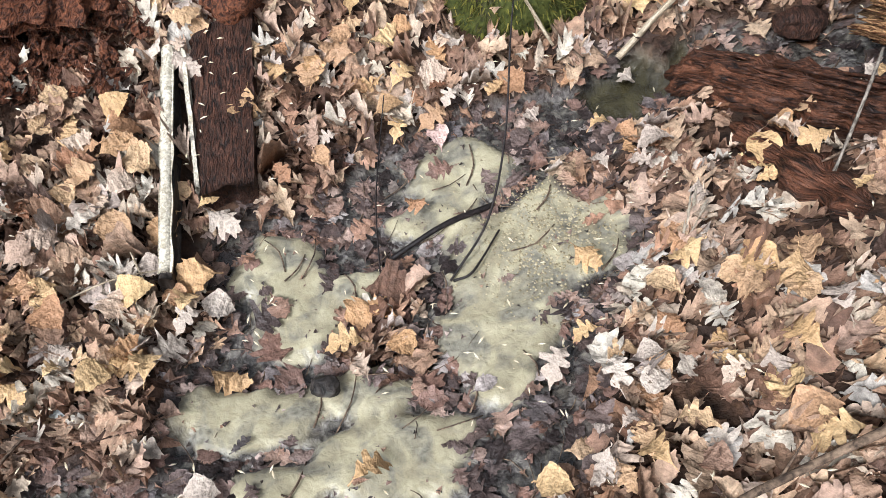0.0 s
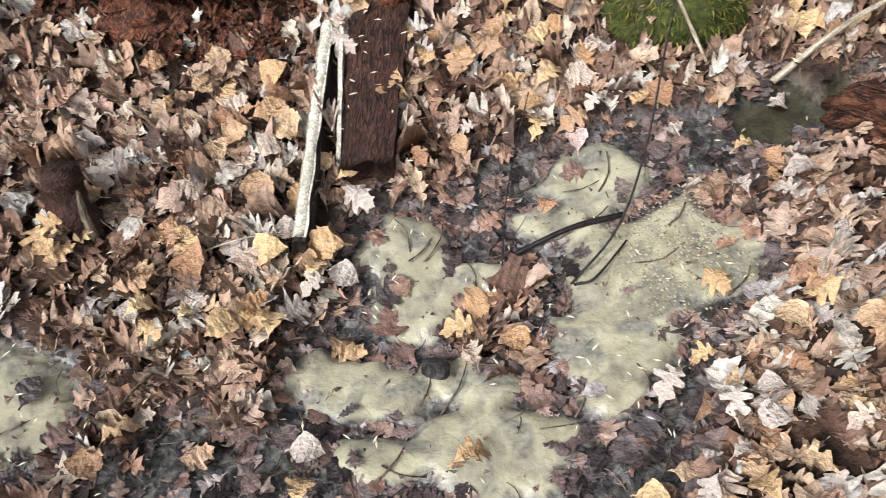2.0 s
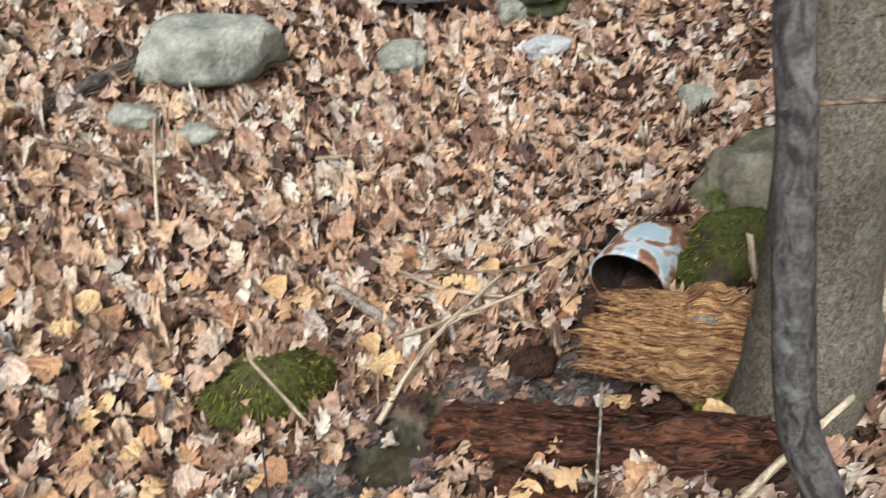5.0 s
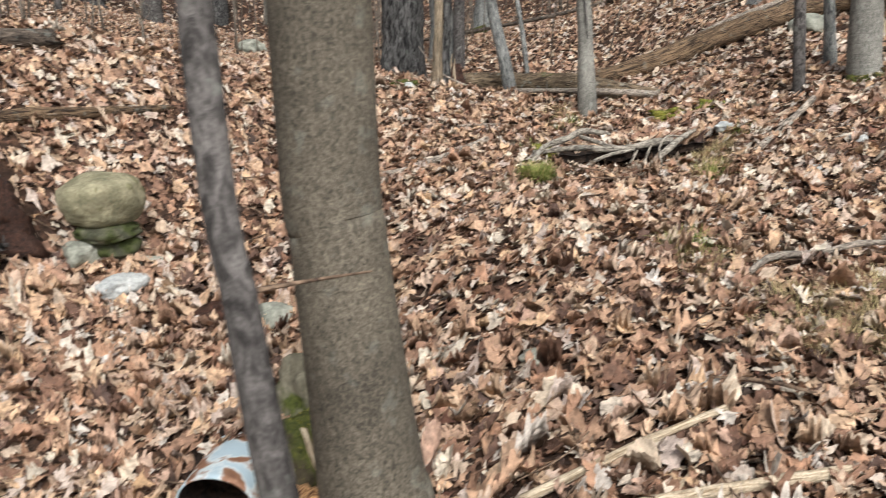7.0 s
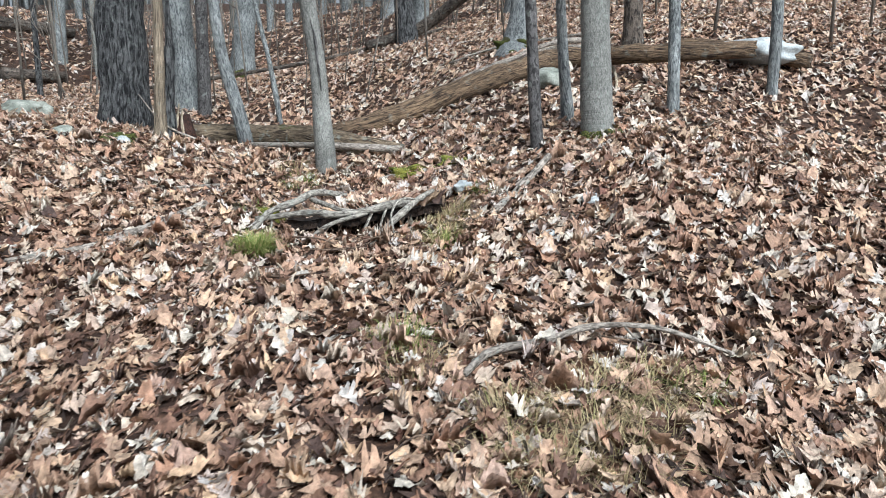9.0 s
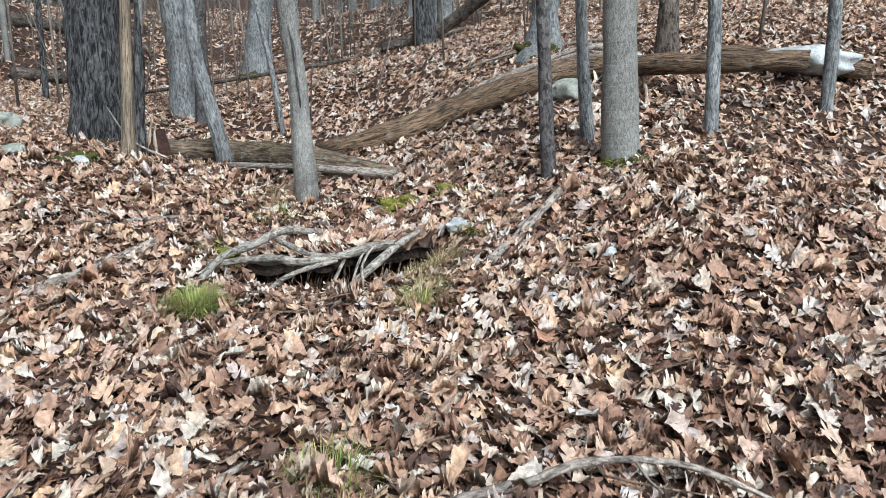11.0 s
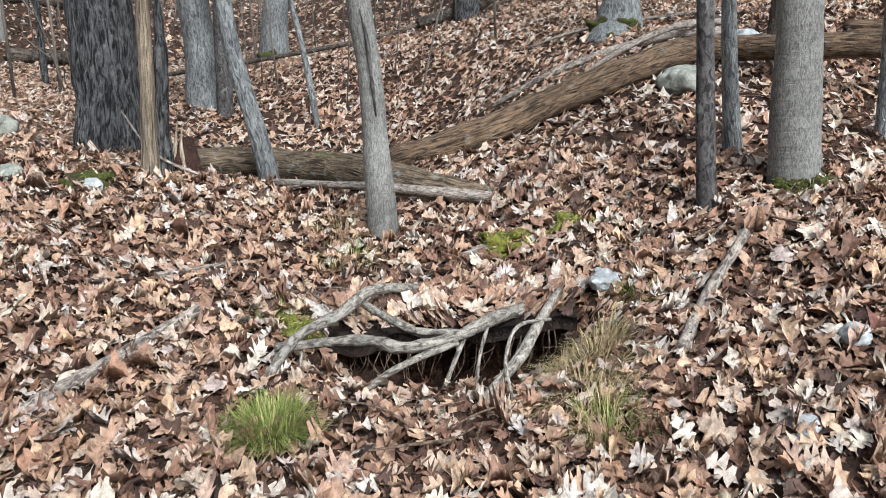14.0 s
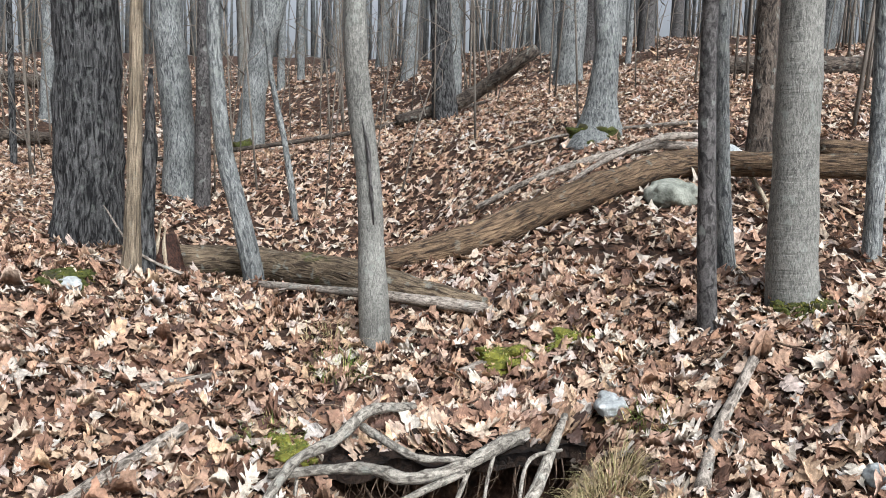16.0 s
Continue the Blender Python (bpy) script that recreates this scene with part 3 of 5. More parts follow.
def tube(name, pts, radii, mat, parent=None, label="", category="", group="", **kw):
    V, F, G = tube_parts(pts, radii, **kw)
    ob = mesh_object(name, V, F, mat, parent)
    ob.data.attributes.new("grain", "FLOAT_VECTOR", "POINT").data.foreach_set("vector", np.array(G).ravel())
    if label:
        tagged(ob, label, category, group)
    return ob


def laid(pts, lift=0.01):
    """Points (x, y) or (x, y, extra) laid on the ground."""
    return [(p[0], p[1], float(soil_height(np.array(p[0]), np.array(p[1]))) + lift + (p[2] if len(p) > 2 else 0)) for p in pts]


def stick(pts, r0, r1, mat, label, lift=0.03, name="stick", forks=(), **kw):
    pts = laid(pts, lift)
    ob = tube(name, pts, [r0, r0 * .4 + r1 * .6, r1], mat, None, label, "stick", sides=8, rough=.12, freq=24, jag=.01, **kw)
    for i, (at_, dx, dy, dz, r) in enumerate(forks):
        a = Vector(pts[0]).lerp(Vector(pts[-1]), at_) if len(pts) == 2 else Vector(smooth_line(pts)[int(at_ * (len(smooth_line(pts)) - 1))])
        tube("side_twig", [a, a + Vector((dx * .5, dy * .5, dz * .7)), a + Vector((dx, dy, dz))], [r, r * .8, r * .4], mat, ob, sides=6, rough=.1, freq=30, per=4)
    return ob


def stone(name, c, size, mat, label, seed=0.0, category="stone", sink=0.25, rough=.28, turn=0.0, detail=3, on_ground=True):
    bm = bmesh.new()
    bmesh.ops.create_icosphere(bm, subdivisions=detail + 1, radius=1)
    for v in bm.verts:
        p = v.co.copy()
        k = 1 + rough * noise.noise(p * 1.1 + Vector((seed, 0, 0))) + rough * .5 * noise.noise(p * 2.6 + Vector((0, seed, 0))) + rough * .15 * noise.noise(p * 8 + Vector((0, 0, seed)))
        # flattened faces
        v.co = Vector((math.copysign(abs(p.x) ** .85, p.x), math.copysign(abs(p.y) ** .85, p.y), math.copysign(abs(p.z) ** .8, p.z))) * k
        v.co = Vector((v.co.x * size[0] / 2, v.co.y * size[1] / 2, v.co.z * size[2] / 2))
    for f in bm.faces:
        f.smooth = True
    me = bpy.data.meshes.new(name)
    bm.to_mesh(me)
    bm.free()
    me.materials.append(mat)
    ob = new(name, me)
    z = h(c[0], c[1]) + size[2] * (.5 - sink) if on_ground else c[2]
    ob.matrix_world = pose(c[0], c[1], z, 0, 0, turn)
    return tagged(ob, label, category) if label else ob


def tuft(c, spread, height, count, mat, label, droop=.6, parent=None, name="grass_tuft", seed=1):
    rng = np.random.default_rng(seed)
    V, F = [], []
    for i in range(count):
        a, r = rng.uniform(0, 6.283), spread * math.sqrt(rng.random())
        bx, by = c[0] + r * math.cos(a), c[1] + r * math.sin(a)
        bz = h(bx, by) - .005
        L, o = height * rng.uniform(.6, 1.3), a + rng.normal(0, .5)
        w = rng.uniform(.0012, .0026)
        lean = rng.uniform(.15, 1.0) * droop
        n0 = len(V)
        for s in range(4):
            t = s / 3
            dx = L * lean * t ** 1.6
            z = L * (t - .75 * lean * t ** 2.2)
            px, py = bx + dx * math.cos(o), by + dx * math.sin(o)
            ww = w * (1 - t * .8)
            V += [(px - ww * math.sin(o), py + ww * math.cos(o), bz + z), (px + ww * math.sin(o), py - ww * math.cos(o), bz + z)]
        F += [(n0 + 2 * s, n0 + 2 * s + 1, n0 + 2 * s + 3, n0 + 2 * s + 2) for s in range(3)]
    ob = mesh_object(name, V, F, mat, parent)
    return tagged(ob, label, "grass") if label else ob


def tree(pts, radii, mat, label, top=9.0, seed=0.0, limbs=3, sides=18, group="", flare=0.0, rough=.05):
    """A standing trunk through the given points, carried on upwards to a thin top with bare limbs."""
    pts = [Vector(p) for p in pts]
    g = h(pts[0].x, pts[0].y)
    base = thing("tree", label, "tree", (0, 0, 0), group)
    low = Vector((pts[0].x, pts[0].y, min(g, pts[0].z) - .12))
    d = (pts[-1] - pts[-2]).normalized()
    d = (d + Vector((0, 0, .6))).normalized()
    mids = [pts[-1] + d * ((top - pts[-1].z) * f) + Vector((.06 * math.sin(seed + f * 9), .06 * math.cos(seed * 2 + f * 7), 0)) for f in (.35, .7, 1.0)]
    line = [low] + pts + mids
    rr = [radii[0] * (1.25 + flare)] + list(radii) + [radii[-1] * .75, radii[-1] * .45, radii[-1] * .14]
    tube("trunk", line, rr, mat, base, sides=sides, rough=rough, freq=5, seed=seed, per=7)
    for i in range(limbs):
        f = .4 + .5 * i / max(1, limbs - 1)
        a = pts[-1].lerp(mids[-1], f)
        o = seed * 3 + i * 2.4
        L = (top - a.z) * .5 + .6
        tube("limb", [a, a + Vector((math.cos(o) * L * .4, math.sin(o) * L * .4, L * .35)), a + Vector((math.cos(o + .3) * L * .8, math.sin(o + .3) * L * .8, L * .9))], [radii[-1] * .3, radii[-1] * .2, .006], mat, base, sides=6, per=4, seed=seed)
    return base


# ---- trees ----
tree([(5.65, 6.16, 1.42), (5.66, 6.15, 1.83), (5.66, 6.15, 2.45), (5.66, 6.15, 2.95)], [.235, .195, .187, .181], M_oak, "large oak with dark deeply furrowed bark", 13, 1, 4, 28, rough=.08)
tree([(8.0, 7.99, 1.5), (7.98, 8.01, 2.12), (7.89, 8.1, 3.45)], [.22, .161, .141], M_grey, "grey oak trunk with flaky bark", 12, 2, 3, 22, rough=.07)
tree([(7.89, 7.61, 1.45), (7.91, 7.59, 3.43)], [.081, .063], M_dark, "slim dark trunk beside the grey oak", 10, 3)
t_curved = tree([(5.77, 4.87, 1.34), (5.72, 4.92, 1.7), (5.66, 4.99, 2.07), (5.63, 5.02, 2.49), (5.62, 5.03, 2.87)], [.06, .053, .046, .039, .036], M_grey, "thin grey tree with a curved lower trunk", 7, 4)
t_mid = tree([(5.5, 3.85, 1.27), (5.48, 3.87, 1.72), (5.47, 3.89, 2.03), (5.44, 3.93, 2.4), (5.43, 3.95, 2.77)], [.074, .06, .056, .054, .05], M_beech, "slender grey tree with a dark healed wound", 8, 5)
tree([(11.46, 10.52, 2.02), (11.52, 10.46, 2.9), (11.63, 10.35, 3.74), (11.73, 10.24, 4.24)], [.235, .178, .177, .169], M_grey, "grey oak leaning a little, moss at its foot", 12, 6, 3, 22)
tree([(8.3, 6.8, 1.41), (8.23, 6.87, 2.1), (8.15, 6.97, 2.72)], [.032, .029, .026], M_grey, "thin crooked bare grey sapling", 5, 7, 2, 10)
tree([(11.35, 7.0, 2.45), (11.33, 7.03, 2.93), (11.29, 7.1, 3.97)], [.187, .15, .127], M_oak, "dark furrowed trunk up the slope", 12, 8, 3, 22)
tree([(9.61, 4.31, 2.38), (9.61, 4.3, 2.66), (9.61, 4.28, 3.06), (9.61, 4.31, 3.51)], [.2, .134, .107, .107], M_grey, "grey trunk with a spreading mossy foot", 11, 9, 3, 22, flare=.5)
tree([(6.02, 2.46, 1.38), (6.01, 2.51, 2.08), (6.0, 2.54, 2.78)], [.044, .037, .032], M_dark, "thin dark sapling with a scarred foot", 6, 10, 2, 14)
tree([(6.76, 2.55, 1.59), (6.75, 2.6, 2.08), (6.74, 2.66, 2.91)], [.052, .039, .035], M_grey, "thin bare grey upright sapling", 6, 11, 2, 14)
tree([(6.39, 2.17, 1.43), (6.39, 2.2, 1.79), (6.38, 2.22, 2.22), (6.38, 2.24, 2.83)], [.125, .106, .098, .091], M_beech, "straight grey trunk with moss round its foot", 11, 12, 3, 24)
tree([(9.0, 2.8, 2.2), (9.0, 2.81, 2.69), (9.0, 2.82, 3.31)], [.112, .085, .076], M_darklog, "dark reddish dead trunk behind the log", 8, 13, 2)
tree([(7.33, 1.92, 1.64), (7.32, 1.95, 2.46)], [.052, .042], M_grey, "thin pale grey sapling", 6, 14, 2, 12)
tree([(8.57, 1.41, 1.86), (8.57, 1.41, 2.36)], [.049, .049], M_grey, "thin pale grey sapling", 6, 15, 2, 12)
t_near = tree([(1.426, 1.478, 0.643), (1.417, 1.487, 0.749), (1.382, 1.522, 1.286), (1.364, 1.531, 1.805)], [.14, .126, .106, .107], M_smooth, "stout tree with smooth olive-grey bark", 12, 16, 3, 30, flare=-.1, rough=.01)
t_thin = tree([(0.9, 0.86, 0.8), (0.872, 0.94, 1.0), (0.864, 0.98, 1.145), (0.871, 1.048, 1.362), (0.89, 1.143, 1.694)], [.028, .027, .026, .025, .025], M_dark, "thin dark tree leaning in front of the stout one", 6, 17, 2, 14)
tube("dead_twig", [(0.878, 1.058, 1.39), (0.946, 1.011, 1.401), (1.013, 0.952, 1.413)], [.004, .003, .0015], M_twig, t_thin, sides=6)
# dead snag
sn = thing("snag", "bare tan dead trunk, split and weathered", "dead tree")
tube("trunk", [(5.3, 5.32, 1.3), (5.31, 5.31, 1.7), (5.32, 5.3, 1.97), (5.34, 5.29, 2.84), (5.35, 5.29, 3.6)], [.055, .045, .04, .034, .02], M_snag, sn, sides=12, rough=.12)
tube("split_bark", [(5.39, 5.3, 1.32), (5.39, 5.3, 1.7), (5.4, 5.28, 2.1), (5.41, 5.27, 2.5)], [.06, .05, .035, .01], M_oak, sn, sides=10, rough=.2)

# background wood
rng = random.Random(11)
proto = None
for i in range(150):
    for _ in range(40):
        d, a = rng.uniform(12, 44), rng.uniform(-28, 100)
        px, py = 2 + d * math.cos(radians(a)), 2 + d * math.sin(radians(a))
        if px > 3.0 or d > 14:
            break
    r = rng.choice([.05, .06, .09, .12, .16, .2]) * rng.uniform(.8, 1.2)
    zz = float(soil_height(np.array(px), np.array(py)))
    lx, ly = rng.uniform(-.05, .05), rng.uniform(-.05, .05)
    tree([(px, py, zz), (px + lx, py + ly, zz + 1.2), (px + 2.4 * lx, py + 2.4 * ly, zz + 3)], [r * 1.15, r, r * .9], rng.choice([M_grey, M_grey, M_oak, M_dark, M_beech]), "bare trunk standing in the wood behind", zz + rng.uniform(9, 15), i * 1.7, 3 if d < 25 else 2, 10 if d < 22 else 7, "trees of the wood behind")
V, F = [], []
for i in range(800):
    d, a = rng.uniform(45, 110), radians(rng.uniform(-40, 115))
    px, py = 2 + d * math.cos(a), 2 + d * math.sin(a)
    zz = float(soil_height(np.array(px), np.array(py))) - .3
    v, f = tube_mesh([(px, py, zz), (px + rng.uniform(-.3, .3), py, zz + 8), (px + rng.uniform(-.5, .5), py, zz + 17)], [rng.uniform(.1, .3), .12, .03], 5, 1, .02)
    F += [tuple(q + len(V) for q in g) for g in f]
    V += v
tagged(mesh_object("far_woods", V, F, M_grey), "grey leafless trunks far up the hill", "trees", kind="stuff")

# bare undergrowth
V, F = [], []
for i in range(420):
    d, a = rng.uniform(8, 34), radians(rng.uniform(-12, 85))
    px, py = 2 + d * math.cos(a), 2 + d * math.sin(a)
    zz = float(soil_height(np.array(px), np.array(py))) - .05
    H, r = rng.uniform(1.2, 4.5), rng.uniform(.006, .016) * (1 + d / 30)
    ox, oy = rng.uniform(-.5, .5), rng.uniform(-.5, .5)
    stems = [[(px, py, zz), (px + ox * .4, py + oy * .4, zz + H * .5), (px + ox, py + oy, zz + H)]]
    for _ in range(3):
        f = rng.uniform(.3, .8)
        qx, qy, qz = px + ox * f, py + oy * f, zz + H * f
        stems.append([(qx, qy, qz), (qx + rng.uniform(-.3, .3), qy + rng.uniform(-.3, .3), qz + .25), (qx + rng.uniform(-.6, .6), qy + rng.uniform(-.6, .6), qz + rng.uniform(.3, .8))])
    for q, s_ in enumerate(stems):
        v, f = tube_mesh(s_, [r * (1 if q == 0 else .5), r * (.8 if q == 0 else .4), r * .3], 4, 2, .02)
        F += [tuple(w + len(V) for w in g) for g in f]
        V += v
tagged(mesh_object("undergrowth", V, F, M_stick), "thin bare grey saplings and brush among the trunks", "undergrowth", kind="stuff")

# ---- fallen logs ----
def log(name, pts, radii, mat, label, ends=None, **kw):
    kw = {"sides": 18, "rough": .1, "freq": 7, "jag": .06, **kw}
    return tube(name, pts, radii, mat, None, label, "log", **kw)


log("fallen_log", [(6.4, 4.5, 1.42), (6.72, 4.0, 1.6), (7.25, 3.62, 1.84), (7.9, 3.27, 2.05), (8.1, 2.95, 2.09), (7.95, 2.3, 2.1), (8.1, 1.5, 2.12)], [.085, .09, .094, .092, .085, .08, .07], M_deadlog, "long weathered log, bark stripped, lying up the slope")
log("fallen_log", [(5.75, 5.5, 1.42), (6.0, 5.05, 1.42), (6.0, 4.3, 1.4), (6.02, 3.55, 1.33)], [.09, .1, .1, .07], M_mosslog, "decaying log half sunk in leaves")
log("fallen_branch", [(5.68, 4.8, 1.37), (5.8, 4.1, 1.38), (5.93, 3.5, 1.36)], [.018, .024, .035], M_stick, "dark thin branch lying along the log", sides=10)
log("fallen_log", [(11.0, 7.5, 2.45), (11.6, 6.9, 2.75), (11.6, 5.9, 3.35)], [.08, .09, .08], M_darklog, "broken trunk propped against a tree")
log("fallen_branch", laid([(8.2, 4.8), (8.4, 4.3), (8.7, 3.6), (8.8, 3.0)], .06), [.02, .03, .035, .035], M_stick, "grey branch lying above the log", sides=10)
log("fallen_branch", laid([(7.9, 3.9), (8.2, 3.7, .06), (8.6, 3.45, .1), (9.0, 3.2, .05)], .05), [.012, .02, .025, .03], M_stick, "grey forked branch above the log", sides=10)
log("fallen_log", laid([(13.5, 4.35), (13.7, 3.6), (14, 2.3), (14, .8)], .12), [.13, .14, .14, .13], M_darklog, "fallen trunk higher up the slope")
log("fallen_log", laid([(9.1, 2.4), (9.2, 1.9), (9.2, 1.2)], .1), [.07, .08, .07], M_deadlog, "short weathered log behind the tree")
log("fallen_log", laid([(12, 19), (14.2, 19)], .15), [.16, .14], M_darklog, "fallen trunk far off on the slope")
log("fallen_log", laid([(9.8, 14.9), (11, 14.8)], .1), [.12, .1], M_darklog, "fallen trunk far off on the slope")
log("fallen_log", laid([(1.3, 5.5), (2.2, 5.48)], .07), [.07, .06], M_darklog, "short dark log on the bank")
log("fallen_log", laid([(1.5, 4.75), (1.9, 4.8), (2.6, 4.82)], .04), [.045, .04, .02], M_deadlog, "thin log lying on the bank")
log("fallen_log", laid([(-.3, 3.3), (.05, 3.56)], .04), [.03, .02], M_darklog, "short dark branch beside a boulder")
log("fallen_branch", laid([(8.9, 10.5), (10.6, 8.2), (12.2, 6.9)], .08), [.025, .03, .025], M_darklog, "branch lying between the trunks")

# small stump at the log's end, with splinters
st = thing("broken_stump", "small broken stump with pale splinters", "stump")
tube("core", laid([(5.6, 5.38, -.1), (5.6, 5.38, .08), (5.61, 5.37, .22)], 0), [.09, .08, .03], M_rotdark, st, sides=12, rough=.25, jag=.06)
tube("splinter", laid([(5.5, 5.4, -.02), (5.52, 5.38, .12), (5.54, 5.36, .3)], 0), [.018, .014, .004], M_palestick, st, sides=6)
tube("splinter", laid([(5.55, 5.32, -.02), (5.54, 5.34, .14), (5.56, 5.35, .26)], 0), [.016, .012, .004], M_palestick, st, sides=6)

# ---- the root hollow ----
la, ls = np.meshgrid(np.linspace(.1, .5, 16), np.linspace(-.46, .46, 40), indexing="ij")
edge = .05 * ripple(ls * 3, ls, 9, 1.0)
lx, ly = 4.76 + (la + edge * (la < .25)) * .85 - ls * .52, 2.98 + (la + edge * (la < .25)) * .52 + ls * .85
top = land(lx, ly, False) + .012 - .02 * (la < .1)
under = top - .05 - .05 * (la > .2)
n = la.size
lipf = np.concatenate([grid_faces(16, 40), grid_faces(16, 40)[:, ::-1] + n, np.array([(j, j + n, j + 1 + n, j + 1) for j in range(39)])])
lip = mesh_object("root_mat", np.concatenate([np.stack([lx, ly, top], -1).reshape(-1, 3), np.stack([lx, ly, under], -1).reshape(-1, 3)]), lipf, M_dirt)
tagged(lip, "overhanging lip of dark soil and fine roots", "bank")
qa, qs = RNG.uniform(.14, .5, 260), RNG.uniform(-.46, .46, 260)
qx, qy = 4.76 + qa * .85 - qs * .52, 2.98 + qa * .52 + qs * .85
P = leaf_patch(qx, qy, RNG.uniform(.06, .13, 260), RNG.uniform(.012, .04, 260), .25, .28, False, RNG, lambda x, y: land(x, y, False))
tagged(mesh_object("leaf_litter_lip", P.reshape(-1, 3), leaf_faces(260, P.shape[1] // 3), M_leaf), "brown leaves on the lip above the hollow", "leaves", kind="stuff")

roots = thing("exposed_roots", "bare grey tree roots arching over a dark hollow", "roots")
for pts, r in (([(4.18, 3.37, .95), (4.3, 3.39, 1.03), (4.44, 3.4, 1.1), (4.59, 3.35, 1.14), (4.82, 3.38, 1.17), (5.06, 3.34, 1.13)], (.016, .022, .025, .027, .028, .025)),
               ([(4.38, 3.46, 1.06), (4.52, 3.19, 1.1), (4.54, 3.02, 1.1), (4.71, 2.92, 1.11), (4.91, 2.89, 1.12), (5.08, 2.86, 1.12)], (.02, .025, .026, .026, .034, .03)),
               ([(4.74, 3.35, 1.14), (4.69, 3.17, 1.12), (4.7, 3.08, 1.1), (4.8, 2.96, 1.09)], (.021, .02, .017, .012)),
               ([(4.34, 3.11, .94), (4.41, 3.06, 1.0), (4.49, 2.99, 1.06), (4.68, 2.9, 1.1)], (.01, .013, .015, .017)),
               ([(4.36, 2.69, .93), (4.47, 2.67, 1.02), (4.62, 2.63, 1.12), (4.87, 2.68, 1.17), (5.15, 2.75, 1.19)], (.007, .02, .025, .024, .016)),
               ([(4.42, 2.55, .98), (4.48, 2.58, 1.06), (4.55, 2.64, 1.13), (4.7, 2.68, 1.19), (4.88, 2.65, 1.17)], (.005, .007, .008, .008, .007)),
               ([(4.62, 2.95, .86), (4.7, 2.93, 1.0), (4.76, 2.92, 1.09)], (.012, .012, .01)),
               ([(4.65, 2.82, .86), (4.76, 2.86, 1.02), (4.85, 2.88, 1.11)], (.009, .009, .008)),
               ([(4.36, 3.41, .97), (4.4, 3.37, 1.0), (4.46, 3.41, 1.08)], (.008, .009, .008))):
    tube("root", pts, [q * .78 for q in r], M_root, roots, sides=9, rough=.14, freq=20, seed=r[0] * 900)
rr = random.Random(5)
for i in range(46):
    s = rr.uniform(-.38, .38)
    a = rr.uniform(.1, .2)
    px, py = 4.76 + a * .85 - s * .52, 2.98 + a * .52 + s * .85
    z = float(land(px, py, False)) - .03
    L = rr.uniform(.06, .2)
    tube("rootlet", [(px, py, z), (px - rr.uniform(0, .05), py + rr.uniform(-.03, .03), z - L * .5), (px - rr.uniform(0, .07), py + rr.uniform(-.05, .05), z - L)], (.003, .0025, .001), M_twig, roots, sides=4, per=3)

tuft((4.04, 3.15), .09, .13, 1600, M_grass, "round tuft of fresh green grass", .95, seed=2)
tuft((4.62, 2.4), .12, .12, 420, M_straw, "dry straw-coloured grass beside the hollow", 1.45, seed=3)
tuft((4.8, 2.47), .12, .11, 420, M_straw, "dry straw-coloured grass beside the hollow", 1.45, seed=4)
tuft((4.5, 2.28), .1, .1, 240, M_grass, "green and straw grass beside the hollow", 1.0, seed=5)
tuft((4.95, 2.5), .1, .12, 420, M_straw, "dry grass above the hollow", 1.1, seed=6)
tuft((5.36, 4.0), .13, .12, 160, M_straw, "thin dry grass at a tree's foot", 1.0, seed=7)
tuft((5.2, 3.8), .12, .1, 160, M_grass, "thin green grass among leaves", 1.0, seed=8)
tuft((5.29, 2.48), .1, .1, 120, M_grass, "thin green grass among leaves", 1.0, seed=9)
tuft((4.62, 3.68), .12, .08, 160, M_grass, "short mossy grass above the roots", 1.0, seed=10)
tuft((3.3, 1.75), .1, .12, 170, M_grass, "small tuft of green grass", 1.0, seed=12)
tuft((3.12, 1.55), .13, .1, 140, M_straw, "thin dry grass among leaves", 1.0, seed=13)
for i, (px, py, s, hh, n_, m_) in enumerate(((3.0, 1.15, .13, .11, 220, M_straw), (3.15, 1.0, .14, .12, 260, M_straw), (3.35, 1.0, .13, .12, 240, M_straw), (3.5, .9, .13, .12, 260, M_straw),
                                             (2.85, .98, .13, .11, 240, M_straw), (3.0, .85, .13, .12, 220, M_straw), (3.2, .8, .12, .1, 90, M_straw), (3.62, .8, .1, .1, 90, M_grass), (2.75, 1.1, .1, .09, 60, M_straw))):
    tuft((px, py), s, hh, n_, m_, "dry grass hanging over a hummock", 1.3, seed=20 + i)


def shoots(ob, count, length, mat, seed=1, top=-.2):
    """Short shoots standing on the upper faces of a thing, as one part of it."""
    rng = np.random.default_rng(seed)
    faces = [f for f in ob.data.polygons if f.normal.z > top]
    V, F = [], []
    for i in rng.integers(0, len(faces), count):
        f = faces[i]
        w = rng.dirichlet(np.ones(len(f.vertices)))
        p = sum((ob.data.vertices[v].co * float(q) for v, q in zip(f.vertices, w)), Vector())
        d = (f.normal + Vector(rng.normal(0, .5, 3).tolist()) + Vector((0, 0, -.25))).normalized() * length * float(rng.uniform(.5, 1.4))
        a = d.cross(Vector(rng.normal(0, 1, 3).tolist())).normalized() * .0022
        o = len(V)
        V += [tuple(p - a), tuple(p + a), tuple(p + d * .6 + a * .8 + Vector((0, 0, -.15 * length))), tuple(p + d + Vector((0, 0, -.4 * length)))]
        F += [(o, o + 1, o + 2), (o, o + 2, o + 3)]
    return tagged(mesh_object("moss_fuzz", V, F, mat, ob), "short shaggy green moss shoots", kind="stuff")


